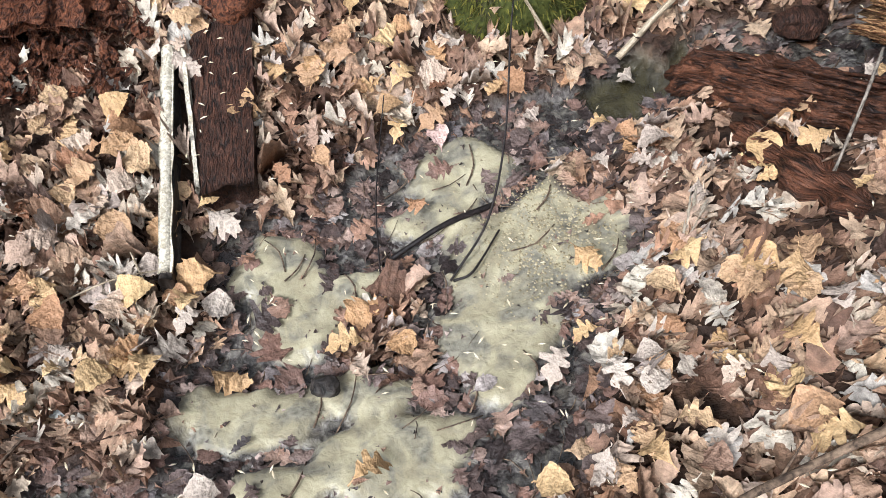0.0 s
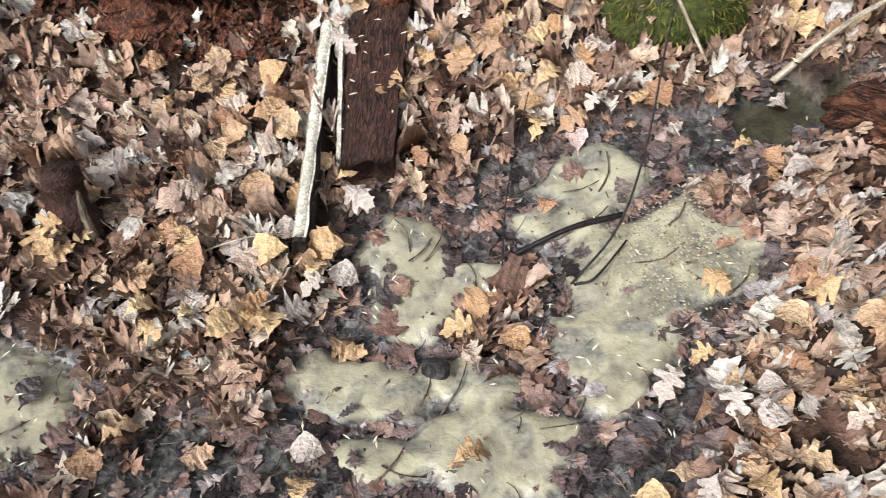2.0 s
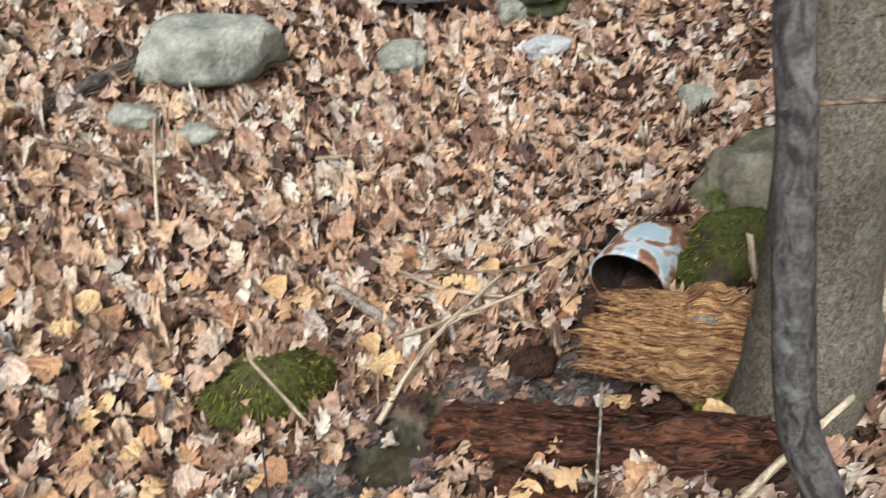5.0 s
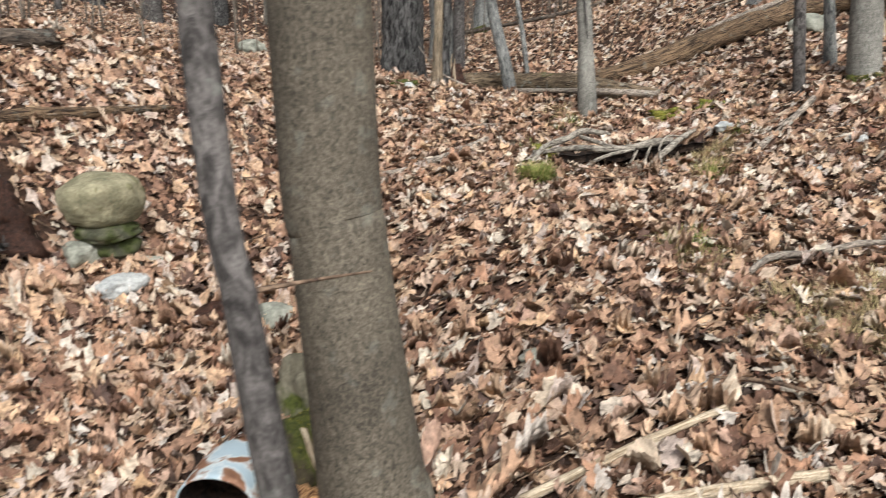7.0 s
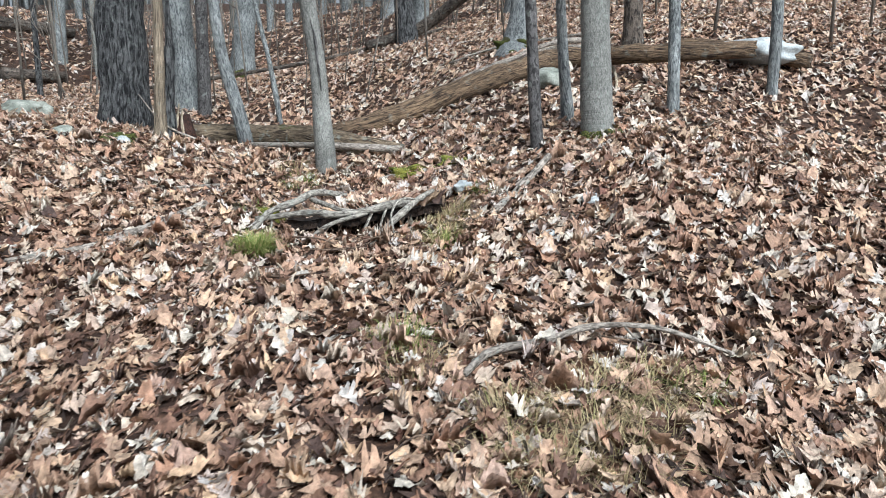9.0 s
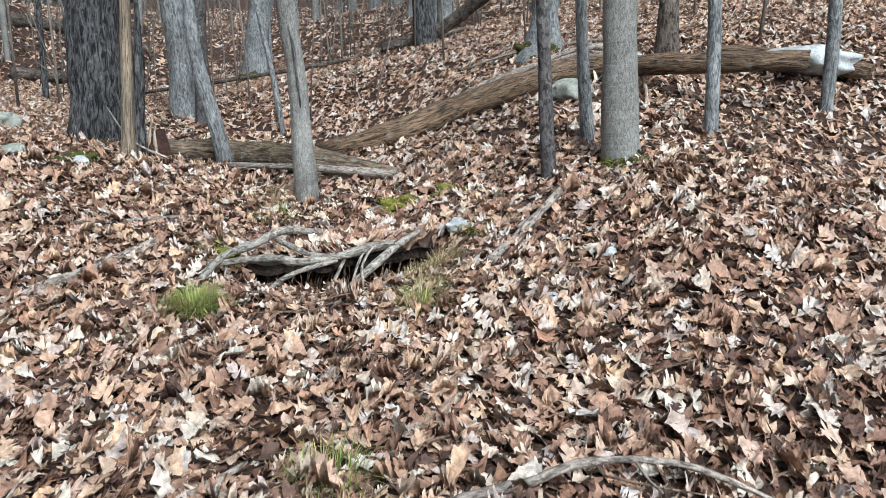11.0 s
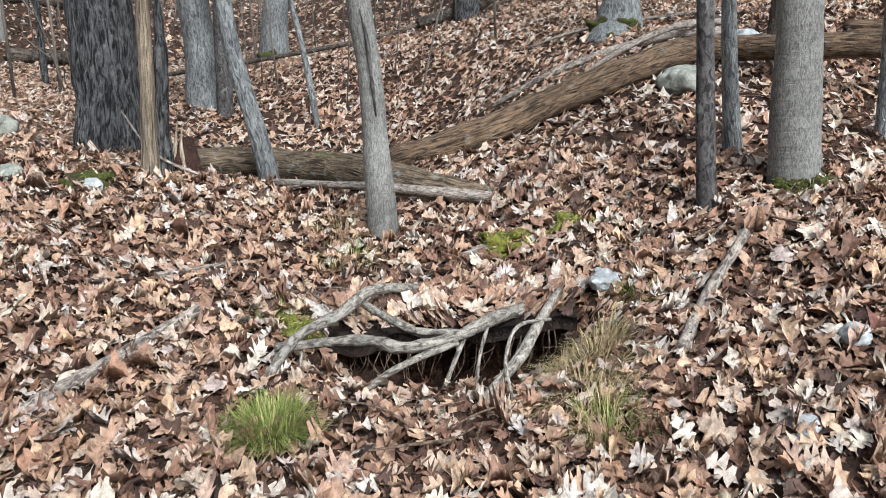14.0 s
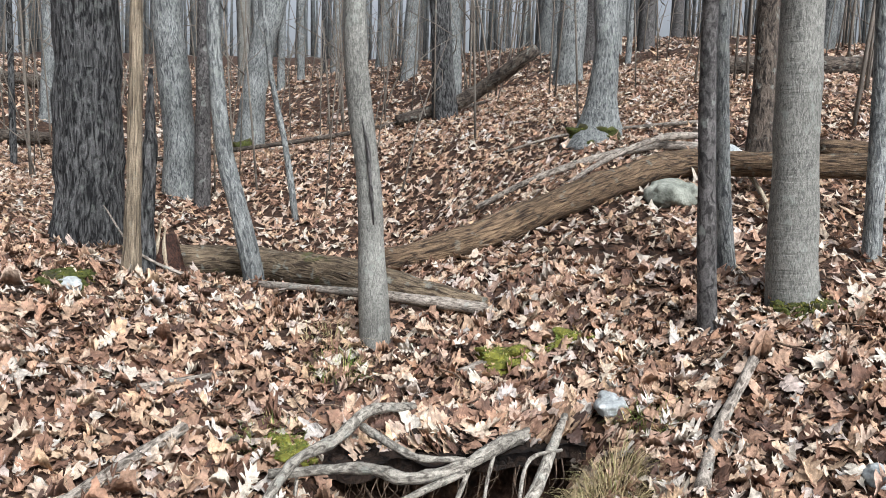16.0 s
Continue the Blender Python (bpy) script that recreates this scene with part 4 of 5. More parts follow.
# moss and stones on the slope
def moss_pad(c, size, label, turn=0, mat=None, seed=1.0):
    pad = stone("moss_pad", c, size, mat or M_brightmoss, label, seed, "moss", .4, .9, turn, 3)
    shoots(pad, 500, .016, M_grass if mat is None else M_shoot, int(seed * 7))
    return pad


moss_pad((5.62, 3.16), (.34, .16, .1), "bright green moss over a buried branch", -40)
moss_pad((5.82, 3.0), (.2, .12, .08), "yellow-green moss over a buried branch", -30, seed=2)
moss_pad((4.62, 3.6), (.22, .12, .08), "green moss above the exposed roots", 60, seed=3)
moss_pad((4.9, 5.3), (.34, .2, .1), "moss patch among leaves", 20, M_moss, 4)
for k_, (px, py) in enumerate(((6.25, 2.14), (6.29, 2.08), (6.27, 2.21), (6.36, 2.04))):
    moss_pad((px, py), (.12, .11, .07), "moss at the foot of a grey trunk", 30 * k_, M_moss, 5 + k_)
moss_pad((9.5, 4.3), (.3, .4, .2), "moss at the spreading foot of a trunk", 0, M_moss, 9)
moss_pad((11.3, 10.4), (.4, .4, .3), "moss at the foot of a leaning trunk", 0, M_moss, 10)
moss_pad((1.32, 1.66), (.1, .12, .16), "moss at the foot of the stout tree", 0, M_brightmoss, 11)
stone("stone", (5.36, 2.65), (.2, .12, .08), M_bluerock, "small blue-grey stone among leaves", 3.0, turn=20)
stone("stone", (5.15, 1.75), (.1, .09, .07), M_bluerock, "small pale blue-grey stone among leaves", 4.0)
stone("stone", (4.7, 1.8), (.1, .08, .05), M_bluerock, "small pale stone among leaves", 5.0)
stone("boulder", (9.3, 1.75), (.95, .7, .25), M_bluerock, "pale blue-grey boulder by the fallen log", 6.0, "boulder", turn=40)
stone("boulder", (7.62, 3.08), (.3, .36, .18), M_rock, "flat grey-green boulder under the log", 7.0, "boulder", turn=60)
stone("boulder", (8.55, 2.95), (.26, .22, .2), M_bluerock, "white stone at a dead trunk's foot", 8.0, "boulder")
stone("boulder", (5.2, 6.9), (.4, .3, .2), M_rock, "grey stone on the far hillside", 9.0, "boulder")
stone("stone", (4.86, 5.2), (.12, .1, .1), M_bluerock, "pale stone beside a moss patch", 10.0)
stone("stone", (4.6, 5.5), (.16, .14, .1), M_rock, "grey stone among leaves", 11.0)
stone("stone", (4.16, 5.87), (.34, .26, .12), M_rock, "flat grey stone among leaves", 12.0, turn=30)
stone("boulder", (8.11, 13), (.5, .5, .3), M_rock, "grey stone far off on the hillside", 13.0, "boulder")
stone("stone", (2.25, 1.68), (.1, .08, .05), M_rock, "small pale flat stone among leaves", 14.0)

# sticks on the slope
stick([(4.93, 2.21), (5.25, 2.24), (5.61, 2.2, .06)], .024, .02, M_stick, "grey broken branch with a pale snapped end", .03, "fallen_branch", [(.55, -.15, -.1, .05, .006)])
stick([(3.75, 3.85), (3.99, 3.88), (4.24, 3.91), (4.42, 3.9, .03)], .026, .022, M_stick, "grey weathered branch lying in leaves", .02, "fallen_branch", [(.4, .2, -.06, .0, .018)])
stick([(3.2, 3.95), (3.59, 3.84), (3.8, 3.86)], .016, .022, M_stick, "grey branch half covered by leaves", .02, "fallen_branch")
stick([(4.5, 4.26), (4.66, 4.2), (4.83, 4.15)], .016, .012, M_stick, "short grey stick in leaves", .03, forks=[(.4, .1, -.05, .0, .008)])
stick([(5.4, 3.33), (5.52, 3.26)], .026, .022, M_stick, "short grey log end under moss", .02)
stick([(3.16, 1.41), (3.32, 1.4, .02), (3.52, 1.33)], .012, .016, M_stick, "grey curved stick on the hummock", .04)
stick([(3.55, 1.3), (3.69, 1.19, .04), (3.84, .99, .04), (3.92, .74)], .014, .008, M_stick, "crooked grey branch on the hummock", .04, forks=[(.5, -.06, -.1, -.04, .005)])
stick([(4.35, 1.92), (4.26, 1.88), (4.14, 1.81)], .02, .014, M_palestick, "short pale stick in leaves", .02)
stick([(4.06, 3.63), (3.91, 3.44)], .014, .012, M_palestick, "short pale stick in leaves", .02)
stick([(3.97, 2.96), (3.8, 2.74, .01), (3.5, 2.41)], .006, .004, M_palestick, "thin bent pale twig", .03)
stick([(3.71, 2.16), (3.85, 2.2)], .018, .014, M_stick, "short grey stick in leaves", .02)
stick([(3.03, 1.99), (3.24, 1.98)], .012, .008, M_stick, "short grey stick in leaves", .02)
stick([(1.71, 1.28), (1.98, 1.13), (2.21, 1.01)], .014, .01, M_palestick, "pale stick lying in leaves", .04)
stick([(1.75, 1.1), (1.95, .9), (2.2, .68)], .018, .014, M_palestick, "pale branch lying in leaves", .04, "fallen_branch", [(.4, .15, .02, .02, .007)])
stick([(5.35, 5.6, .3), (5.33, 5.3, .12), (5.5, 5.05, .02), (5.55, 4.9)], .004, .012, M_stick, "thin arching branch leaning by the snag", .02, "fallen_branch")
stick([(8.28, 2.8, .1), (7.95, 2.6, .03), (7.6, 2.47)], .02, .012, M_palestick, "pale branch leaning against the log", .02, "fallen_branch")
stick([(9.5, 5.2), (9.7, 4.6), (9.85, 3.4)], .012, .02, M_stick, "thin grey branch lying up the slope", .06, "fallen_branch")
rs = random.Random(21)
V, F = [], []
for i in range(520):
    px, py = (rs.uniform(-1.6, 8), rs.uniform(-.4, 6.5)) if i < 330 else (rs.uniform(3, 14), rs.uniform(-1, 14))
    if float(creek(np.array(px), np.array(py))) > .3:
        continue
    a, L = rs.uniform(0, 6.28), rs.uniform(.06, .35)
    pp = laid([(px, py, rs.uniform(0, .03)), (px + L * .5 * math.cos(a), py + L * .5 * math.sin(a), rs.uniform(0, .03)), (px + L * math.cos(a + .2), py + L * math.sin(a + .2), rs.uniform(0, .05))], .025)
    r = rs.uniform(.0015, .006)
    v, f = tube_mesh(pp, [r, r * .9, r * .6], 5, 3, .1, 30)
    F += [tuple(q + len(V) for q in g) for g in f]
    V += v
tagged(mesh_object("twig_litter", V, F, M_twig), "small brown twigs scattered over the leaves", "twigs", kind="stuff")
# wound on the slender tree, scar at the dark sapling's foot
tube("bark_wound", [(5.44, 3.825, 1.78), (5.425, 3.835, 1.95), (5.42, 3.85, 2.12), (5.41, 3.88, 2.25)], (.003, .009, .009, .003), M_dark, t_mid, sides=10, rough=.3, freq=30)

# ---- the cairn and the bank ----
stone("cairn_stone", (1.79, 3.95, 1.04), (.38, .32, .25), M_cairn, "round olive-grey stone balanced on top of a cairn", 31.0, rough=.14, on_ground=False, turn=15)
stone("cairn_stone", (1.81, 3.95, .885), (.33, .28, .085), M_greenrock, "flat dark mossy stone under the balanced stone", 32.0, rough=.2, on_ground=False, turn=20)
stone("cairn_stone", (1.83, 3.97, .81), (.24, .26, .12), M_greenrock, "dark mossy base stone of the cairn", 33.0, rough=.25, on_ground=False)
stone("stone", (1.66, 3.93), (.19, .16, .13), M_rock, "small grey stone at the cairn's foot", 34.0)
stone("stone", (1.76, 3.72), (.26, .1, .11), M_bluerock, "long grey stone below the cairn", 35.0, turn=12)
stone("stone", (1.91, 3.84), (.2, .06, .06), M_rock, "narrow grey stone at the cairn's foot", 36.0, turn=-34)
stone("stone", (1.05, 3.68), (.2, .17, .14), M_rock, "grey-green stone on the bank", 37.0)
stone("stone", (2.17, 3.08), (.17, .15, .13), M_rock, "grey-green stone on the bank", 38.0)
stone("stone", (2.0, 3.35), (.14, .12, .1), M_rotdark, "dark stone half under leaves", 39.0)
stone("boulder", (.26, 3.56), (.56, .34, .26), M_rock, "pale grey-green boulder on the bank", 40.0, "boulder", turn=10)
stone("stone", (-.06, 3.29), (.2, .13, .1), M_rock, "grey-green stone below the boulder", 41.0, turn=-20)
stone("stone", (.14, 3.25), (.18, .12, .08), M_rock, "grey-green stone below the boulder", 42.0)
stone("stone", (.92, 3.45), (.08, .07, .06), M_rock, "small grey stone on the bank", 43.0)
ls_ = thing("dark_stump", "dark decaying stump on the bank", "stump")
tube("core", laid([(1.2, 4.18, -.1), (1.2, 4.18, .1), (1.12, 4.2, .4), (1.04, 4.22, .75)], 0), [.3, .24, .17, .1], M_dark, ls_, sides=20, rough=.2, jag=.08)
tube("core", laid([(1.36, 4.1, -.06), (1.38, 4.1, .12), (1.38, 4.1, .28)], 0), [.16, .13, .05], M_rotdark, ls_, sides=14, rough=.3, jag=.05)
st2 = thing("rotten_stump", "low dark rotten stump at the bank's edge", "stump")
tube("core", laid([(-.7, 3.1, -.06), (-.7, 3.1, .03), (-.68, 3.11, .09)], 0), [.12, .1, .05], M_rotdark, st2, sides=16, rough=.35, jag=.05)

# ---- pipe, boulder and rotten logs by the trickle ----
axis = Vector((.79, .6, .08)).normalized()
pm = Vector((1.35, 2.15, .39))
side = axis.cross(Vector((0, 0, 1))).normalized()
upv = side.cross(axis)
V, F = [], []
S, R = 36, 11
for shell, flip in ((.128, 1), (.12, -1)):
    o = len(V)
    for i in range(R):
        d = i * .03
        rad = shell + .004 * math.sin(d * 2 * math.pi / .06)
        for j in range(S):
            a = 2 * math.pi * j / S
            bent = 1 - .12 * max(0, math.sin(a)) * (i < 3) * .5
            V.append(tuple(pm + axis * d + (side * math.cos(a) + upv * math.sin(a) * .86 * bent) * rad))
    for i in range(R - 1):
        for j in range(S):
            k_ = (j + 1) % S
            q = (o + i * S + j, o + i * S + k_, o + (i + 1) * S + k_, o + (i + 1) * S + j)
            F.append(q if flip < 0 else q[::-1])
for j in range(S):
    k_ = (j + 1) % S
    F.append((j, k_, R * S + k_, R * S + j))
pipe_ob = mesh_object("culvert_pipe", V, F, M_pipe)
# the inner wall is dark brown throughout, the outside and rim keep the paint
pipe_ob.data.materials.append(M_dirt)
pipe_ob.data.polygons.foreach_set("material_index", [0] * ((R - 1) * S) + [1] * ((R - 1) * S) + [0] * S)
tagged(pipe_ob, "corrugated steel drain pipe with chipped pale blue paint and rust", "pipe")
# a lump of the same dark brown closes the far end
stone("pipe_fill", tuple(pm + axis * .27), (.21, .21, .19), M_dirt, "dark brown lump closing the pipe's far end", 50.0, "soil", on_ground=False)
mossy = stone("boulder", (1.66, 2.08, .47), (.34, .26, .24), M_moss, "dark mossy boulder beside the pipe", 51.0, "boulder", rough=.4, on_ground=False, turn=20)
shoots(mossy, 900, .018, M_shoot, 4, -.1)
stone("boulder", (1.84, 2.3, .57), (.32, .28, .3), M_mossstone, "grey stone beside the pipe, half mossy", 52.0, "boulder", rough=.45, on_ground=False, turn=50)
stone("stone", (1.03, 2.1), (.16, .1, .08), M_rotdark, "dark wet stone in the trickle", 53.0)
block = stone("moss_block", (.25, 2.31), (.4, .2, .25), M_moss, "low block of stone covered with shaggy green moss", 54.0, "stone", sink=.38, rough=.3, turn=4, detail=3)
shoots(block, 2600, .022, M_shoot, 3, -.6)
bx, by = RNG.uniform(.08, .42, 16), RNG.uniform(2.24, 2.4, 16)
P = leaf_patch(bx, by, RNG.uniform(.07, .12, 16), np.where(by > 2.29, .155, .1), .3, .35)
tagged(mesh_object("leaves_on_block", P.reshape(-1, 3), leaf_faces(16, P.shape[1] // 3), M_leaf), "tan oak leaves caught on the mossy block", "leaves", kind="stuff")

mound_top = stone("leafy_mound", (1.62, 2.37, .4), (.4, .34, .27), M_dirt, "mound of dark soil covering the drain pipe", 55.0, "soil", rough=.25, on_ground=False)
ma, mr = RNG.uniform(0, 6.283, 110), np.sqrt(RNG.random(110))
P = leaf_patch(1.62 + .2 * mr * np.cos(ma), 2.37 + .17 * mr * np.sin(ma), RNG.uniform(.06, .12, 110), np.zeros(110), .3, .35, False, RNG, lambda x, y: .415 + .135 * np.sqrt(np.clip(1 - ((x - 1.62) / .22) ** 2 - ((y - 2.37) / .19) ** 2, 0, 1)))
tagged(mesh_object("leaves_on_mound", P.reshape(-1, 3), leaf_faces(110, P.shape[1] // 3), M_leaf), "brown oak leaves heaped over the pipe's end", "leaves", kind="stuff")

# big log with a splintered orange end
ol = thing("rotten_log", "broken log with splintered orange rotten heartwood", "log")
tube("core", [(1.12, 1.88, .45), (1.22, 1.78, .475), (1.34, 1.68, .49), (1.46, 1.58, .51), (1.56, 1.5, .53)], [.085, .125, .13, .125, .1], M_orange, ol, sides=40, rough=.18, freq=13, per=14, jag=.14)
rp = random.Random(3)
for i in range(170):
    a, d = rp.uniform(0, 6.28), rp.uniform(0, .6) ** 1.5
    c = Vector((1.12, 1.88, .45)).lerp(Vector((1.38, 1.65, .5)), d)
    ax = Vector((.69, -.69, .17)).normalized()
    sd, uu = ax.cross(Vector((0, 0, 1))).normalized(), Vector((.12, -.12, .98))
    rad = .115 + .02 * d
    q = c + (sd * math.cos(a) + uu * math.sin(a)) * rad
    L = rp.uniform(.05, .14)
    tube("splinter", [q + ax * L * .6, q, q - ax * L * .5 + (sd * math.cos(a) + uu * math.sin(a)) * rp.uniform(0, .012)], (.006, rp.uniform(.004, .009), .001), M_orange, ol, sides=5, per=2, rough=.4, freq=50)
tube("bark_plate", [(1.27, 1.7, .585), (1.36, 1.62, .6), (1.5, 1.52, .61)], (.03, .055, .05), M_stick, ol, "grey weathered shell of the log", sides=12, rough=.2, squash=.3)
stick([(1.42, 1.58, .26), (1.36, 1.61, .34), (1.34, 1.64, .46)], .013, .008, M_palestick, "broken pale branch stub", 0, "branch_stub")

rl = thing("rotten_red_log", "wet crumbling red-brown rotten log by the trickle", "log")
tube("core", [(.68, 2.0, .1), (.76, 1.94, .15), (.95, 1.76, .22), (1.12, 1.58, .3), (1.32, 1.38, .42)], [.04, .07, .08, .085, .08], M_rotlog, rl, sides=24, rough=.28, freq=20, per=8, jag=.05)
tube("slab", [(.78, 1.72, .15), (.85, 1.58, .19), (.96, 1.38, .24)], [.045, .065, .055], M_rotlog, rl, sides=20, rough=.35, freq=22, per=8, squash=.7, jag=.05)
for i in range(90):
    d, a = rp.random(), rp.uniform(-.2, 3.3)
    c = Vector((.74, 1.95, .15)).lerp(Vector((1.3, 1.4, .41)), d)
    q = c + Vector((.7 * math.cos(a), .7 * math.cos(a), math.sin(a))) * .068
    L = rp.uniform(.03, .09)
    tube("splinter", [q - Vector((.66, -.72, .3)) * L, q + Vector((0, 0, .004)), q + Vector((.66, -.72, .3)) * L], (.003, .006, .003), M_rotlog, rl, sides=5, per=2, rough=.3, freq=40)

# rotten slab and pale bark strip on the leafy bank
def plank(name, corners, thick, mat, parent=None, nx=10, ny=26, rough=.01, seed=0.0, wig=.012):
    a, b, c, d = [Vector(q) for q in corners]
    V, F = [], []
    for layer in (0, 1):
        for i in range(nx):
            for j in range(ny):
                u, v = i / (nx - 1), j / (ny - 1)
                p = (a.lerp(b, u)).lerp(d.lerp(c, u), v)
                e = wig * noise.noise(Vector((v * 9, u * 3 + seed, 0)))
                wob = rough * noise.noise(Vector((p.x * 40, p.y * 14, seed))) + rough * .5 * noise.noise(p * 90)
                V.append((p.x + e, p.y + e * (.5 if 0 < j < ny - 1 else 3), p.z + (wob if layer == 0 else -thick) - (.012 if i in (0, nx - 1) and layer == 0 else 0)))
    o = nx * ny
    g = grid_faces(nx, ny)
    F += [tuple(int(q) for q in r[::-1]) for r in g] + [tuple(int(q) + o for q in r) for r in g]
    ring = [j for j in range(ny)] + [i * ny + ny - 1 for i in range(1, nx)] + [(nx - 1) * ny + j for j in range(ny - 2, -1, -1)] + [i * ny for i in range(nx - 2, 0, -1)]
    F += [(ring[k_], ring[(k_ + 1) % len(ring)], ring[(k_ + 1) % len(ring)] + o, ring[k_] + o) for k_ in range(len(ring))]
    return mesh_object(name, V, F, mat, parent)


slab = plank("rotten_slab", [(-.71, 2.1, .2), (-.54, 2.22, .22), (-.49, 1.67, .05), (-.635, 1.645, .04)], .1, M_rotdark, None, 12, 30, .012)
tagged(slab, "dark brown rotten wood slab half buried in leaves", "wood slab")
edge_ = plank("bark_edge", [(-.722, 2.05, .2), (-.708, 2.05, .205), (-.633, 1.66, .055), (-.645, 1.655, .05)], .05, M_white, slab, 3, 20, .004, 2.0, .003)
strip = plank("birch_bark_strip", [(-.775, 2.07, .19), (-.745, 2.075, .195), (-.655, 1.375, .03), (-.69, 1.37, .03)], .09, M_darkwood, None, 5, 30, .006, 3.0, .005)
tagged(strip, "long strip of rotten wood with white bark face", "wood strip")
plank("white_face", [(-.779, 2.065, .199), (-.743, 2.068, .203), (-.655, 1.39, .04), (-.69, 1.385, .04)], .008, M_white, strip, 4, 40, .004, 4.0, .005)
mound = stone("rotten_wood_mound", (-1.2, 2.3), (.6, .5, .1), M_rot, "mound of crumbling red-brown rotten wood", 60.0, "rotten wood", .42, .9, 0, 5)
stone("rotten_wood_lump", (-1.3, 1.98), (.26, .2, .14), M_rot, "lump of red-brown rotten wood", 61.0, "rotten wood", .3, .5)
stone("rotten_wood_lump", (-.62, 2.27), (.2, .22, .16), M_rot, "lump of rotten wood above the slab", 62.0, "rotten wood", .3, .5)
stone("rotten_wood_lump", (-.98, 2.5), (.34, .26, .2), M_rot, "lump of red-brown rotten wood", 63.0, "rotten wood", .3, .5)
sp = thing("small_stump", "small split dark stump in the leaves", "stump")
tube("core", laid([(-1.25, 1.33, -.04), (-1.25, 1.34, .08), (-1.25, 1.36, .2)], 0), [.055, .05, .042], M_rotdark, sp, sides=14, rough=.25, freq=25, jag=.04)
tube("splinter", laid([(-1.21, 1.31, -.02), (-1.21, 1.32, .08), (-1.2, 1.33, .17)], 0), [.018, .014, .005], M_snag, sp, sides=7)
stone("stone", (-.27, 1.13), (.07, .05, .04), M_darkwood, "small black wet stone in the sand", 64.0)
stone("stone", (-.87, 1.06), (.06, .035, .03), M_bluerock, "small white stone on the bank", 65.0)

cx, cy = scatter(-1.6, -.8, 1.85, 2.75, 3600, rotten_ground)
P = leaf_patch(cx, cy, RNG.uniform(.015, .05, len(cx)), RNG.uniform(.01, .06, len(cx)), .5, .3, True)
tagged(mesh_object("rotten_wood_crumbs", P.reshape(-1, 3), leaf_faces(len(cx), P.shape[1] // 3), M_rot), "red-brown crumbs of rotten wood strewn on the bank", "wood crumbs", kind="stuff")

# sticks and stems round the trickle
stick([(.51, 2.65), (.6, 2.55), (.69, 2.43)], .018, .02, M_stick, "thick grey weathered stick", .04)
stick([(.67, 2.72), (.85, 2.52, .02), (1.03, 2.36, .03)], .009, .007, M_palestick, "thin pale barkless stick on leaves", .05)
stick([(.54, 2.14), (.75, 2.27, .06), (1.1, 2.48, .05)], .011, .007, M_palestick, "long pale stick across the trickle", .04, forks=[(.6, .12, -.02, .05, .004)])
stick([(.66, 2.35, .03), (.9, 2.33, .06), (1.11, 2.32, .06)], .008, .005, M_palestick, "thin pale stick across the trickle", .05)
stick([(.8, 2.6, .02), (1.05, 2.42, .08), (1.2, 2.36, .1)], .006, .004, M_twig, "thin brown twig across leaves", .05)
stick([(.02, 3.25, .02), (0, 3.05, .04), (-.02, 2.88)], .006, .007, M_palestick, "thin pale twig on the bank", .05)
stick([(-.37, 3.17), (-.12, 3.08, .02), (.15, 2.93)], .012, .01, M_twig, "brown branch on the bank", .04)
stick([(.57, 3.18), (.75, 3.2), (.94, 3.19)], .009, .007, M_palestick, "short pale stick on the bank", .04)
stick([(1.5, 2.75, .1), (1.52, 2.6, .04)], .005, .004, M_twig, "short twig by the pipe", .05)
stick([(.2, 2.28, .16), (.27, 2.2, .1), (.34, 2.13, .02)], .006, .005, M_palestick, "pale twig leaning on the mossy block", .03)
stick([(-.13, 1.51), (.01, 1.59), (.15, 1.67)], .007, .009, M_black, "dark wet stick lying in the sand", .02)
tube("black_stem", [(.03, 1.43, -.08), (.13, 1.56, .01), (.18, 1.75, .12), (.2, 1.97, .27), (.21, 2.05, .34)], (.0035, .0035, .003, .003, .002), M_black, None, "thin black stem bending up from the sand", "stem", sides=6)
tube("black_stem", [(-.15, 1.42, -.09), (-.17, 1.66, -.03), (-.16, 1.86, .04), (-.15, 1.95, .1)], (.0022, .002, .002, .0015), M_black, None, "thin black stem rising from the mud", "stem", sides=6)
stick([(.04, 1.42), (.09, 1.44), (.16, 1.56)], .004, .003, M_black, "thin dark twig in the sand", .015)
stick([(.5, .72, .05), (.7, .79, .06), (.9, .85, .08)], .007, .009, M_twig, "brown branch over the leaves", .05, forks=[(.3, .06, .07, .03, .003)])
stick([(1.05, 1.73, .14), (.98, 1.6, .1), (.92, 1.49, .02)], .004, .004, M_stick, "thin grey twig across the red log", .03)
stick([(1.1, 1.27, .04), (1.24, 1.3, .06), (1.42, 1.33, .08)], .01, .008, M_palestick, "pale curved branch by the trees", .05, forks=[(.5, .05, -.05, .02, .004)])
stick([(-.95, 1.28), (-.8, 1.36, .03), (-.68, 1.42, .02)], .003, .002, M_palestick, "thin pale grass stalk", .05)
stick([(-.78, 1.47, .05), (-.74, 1.4, .03), (-.7, 1.34)], .003, .002, M_palestick, "thin pale grass stalk", .05)

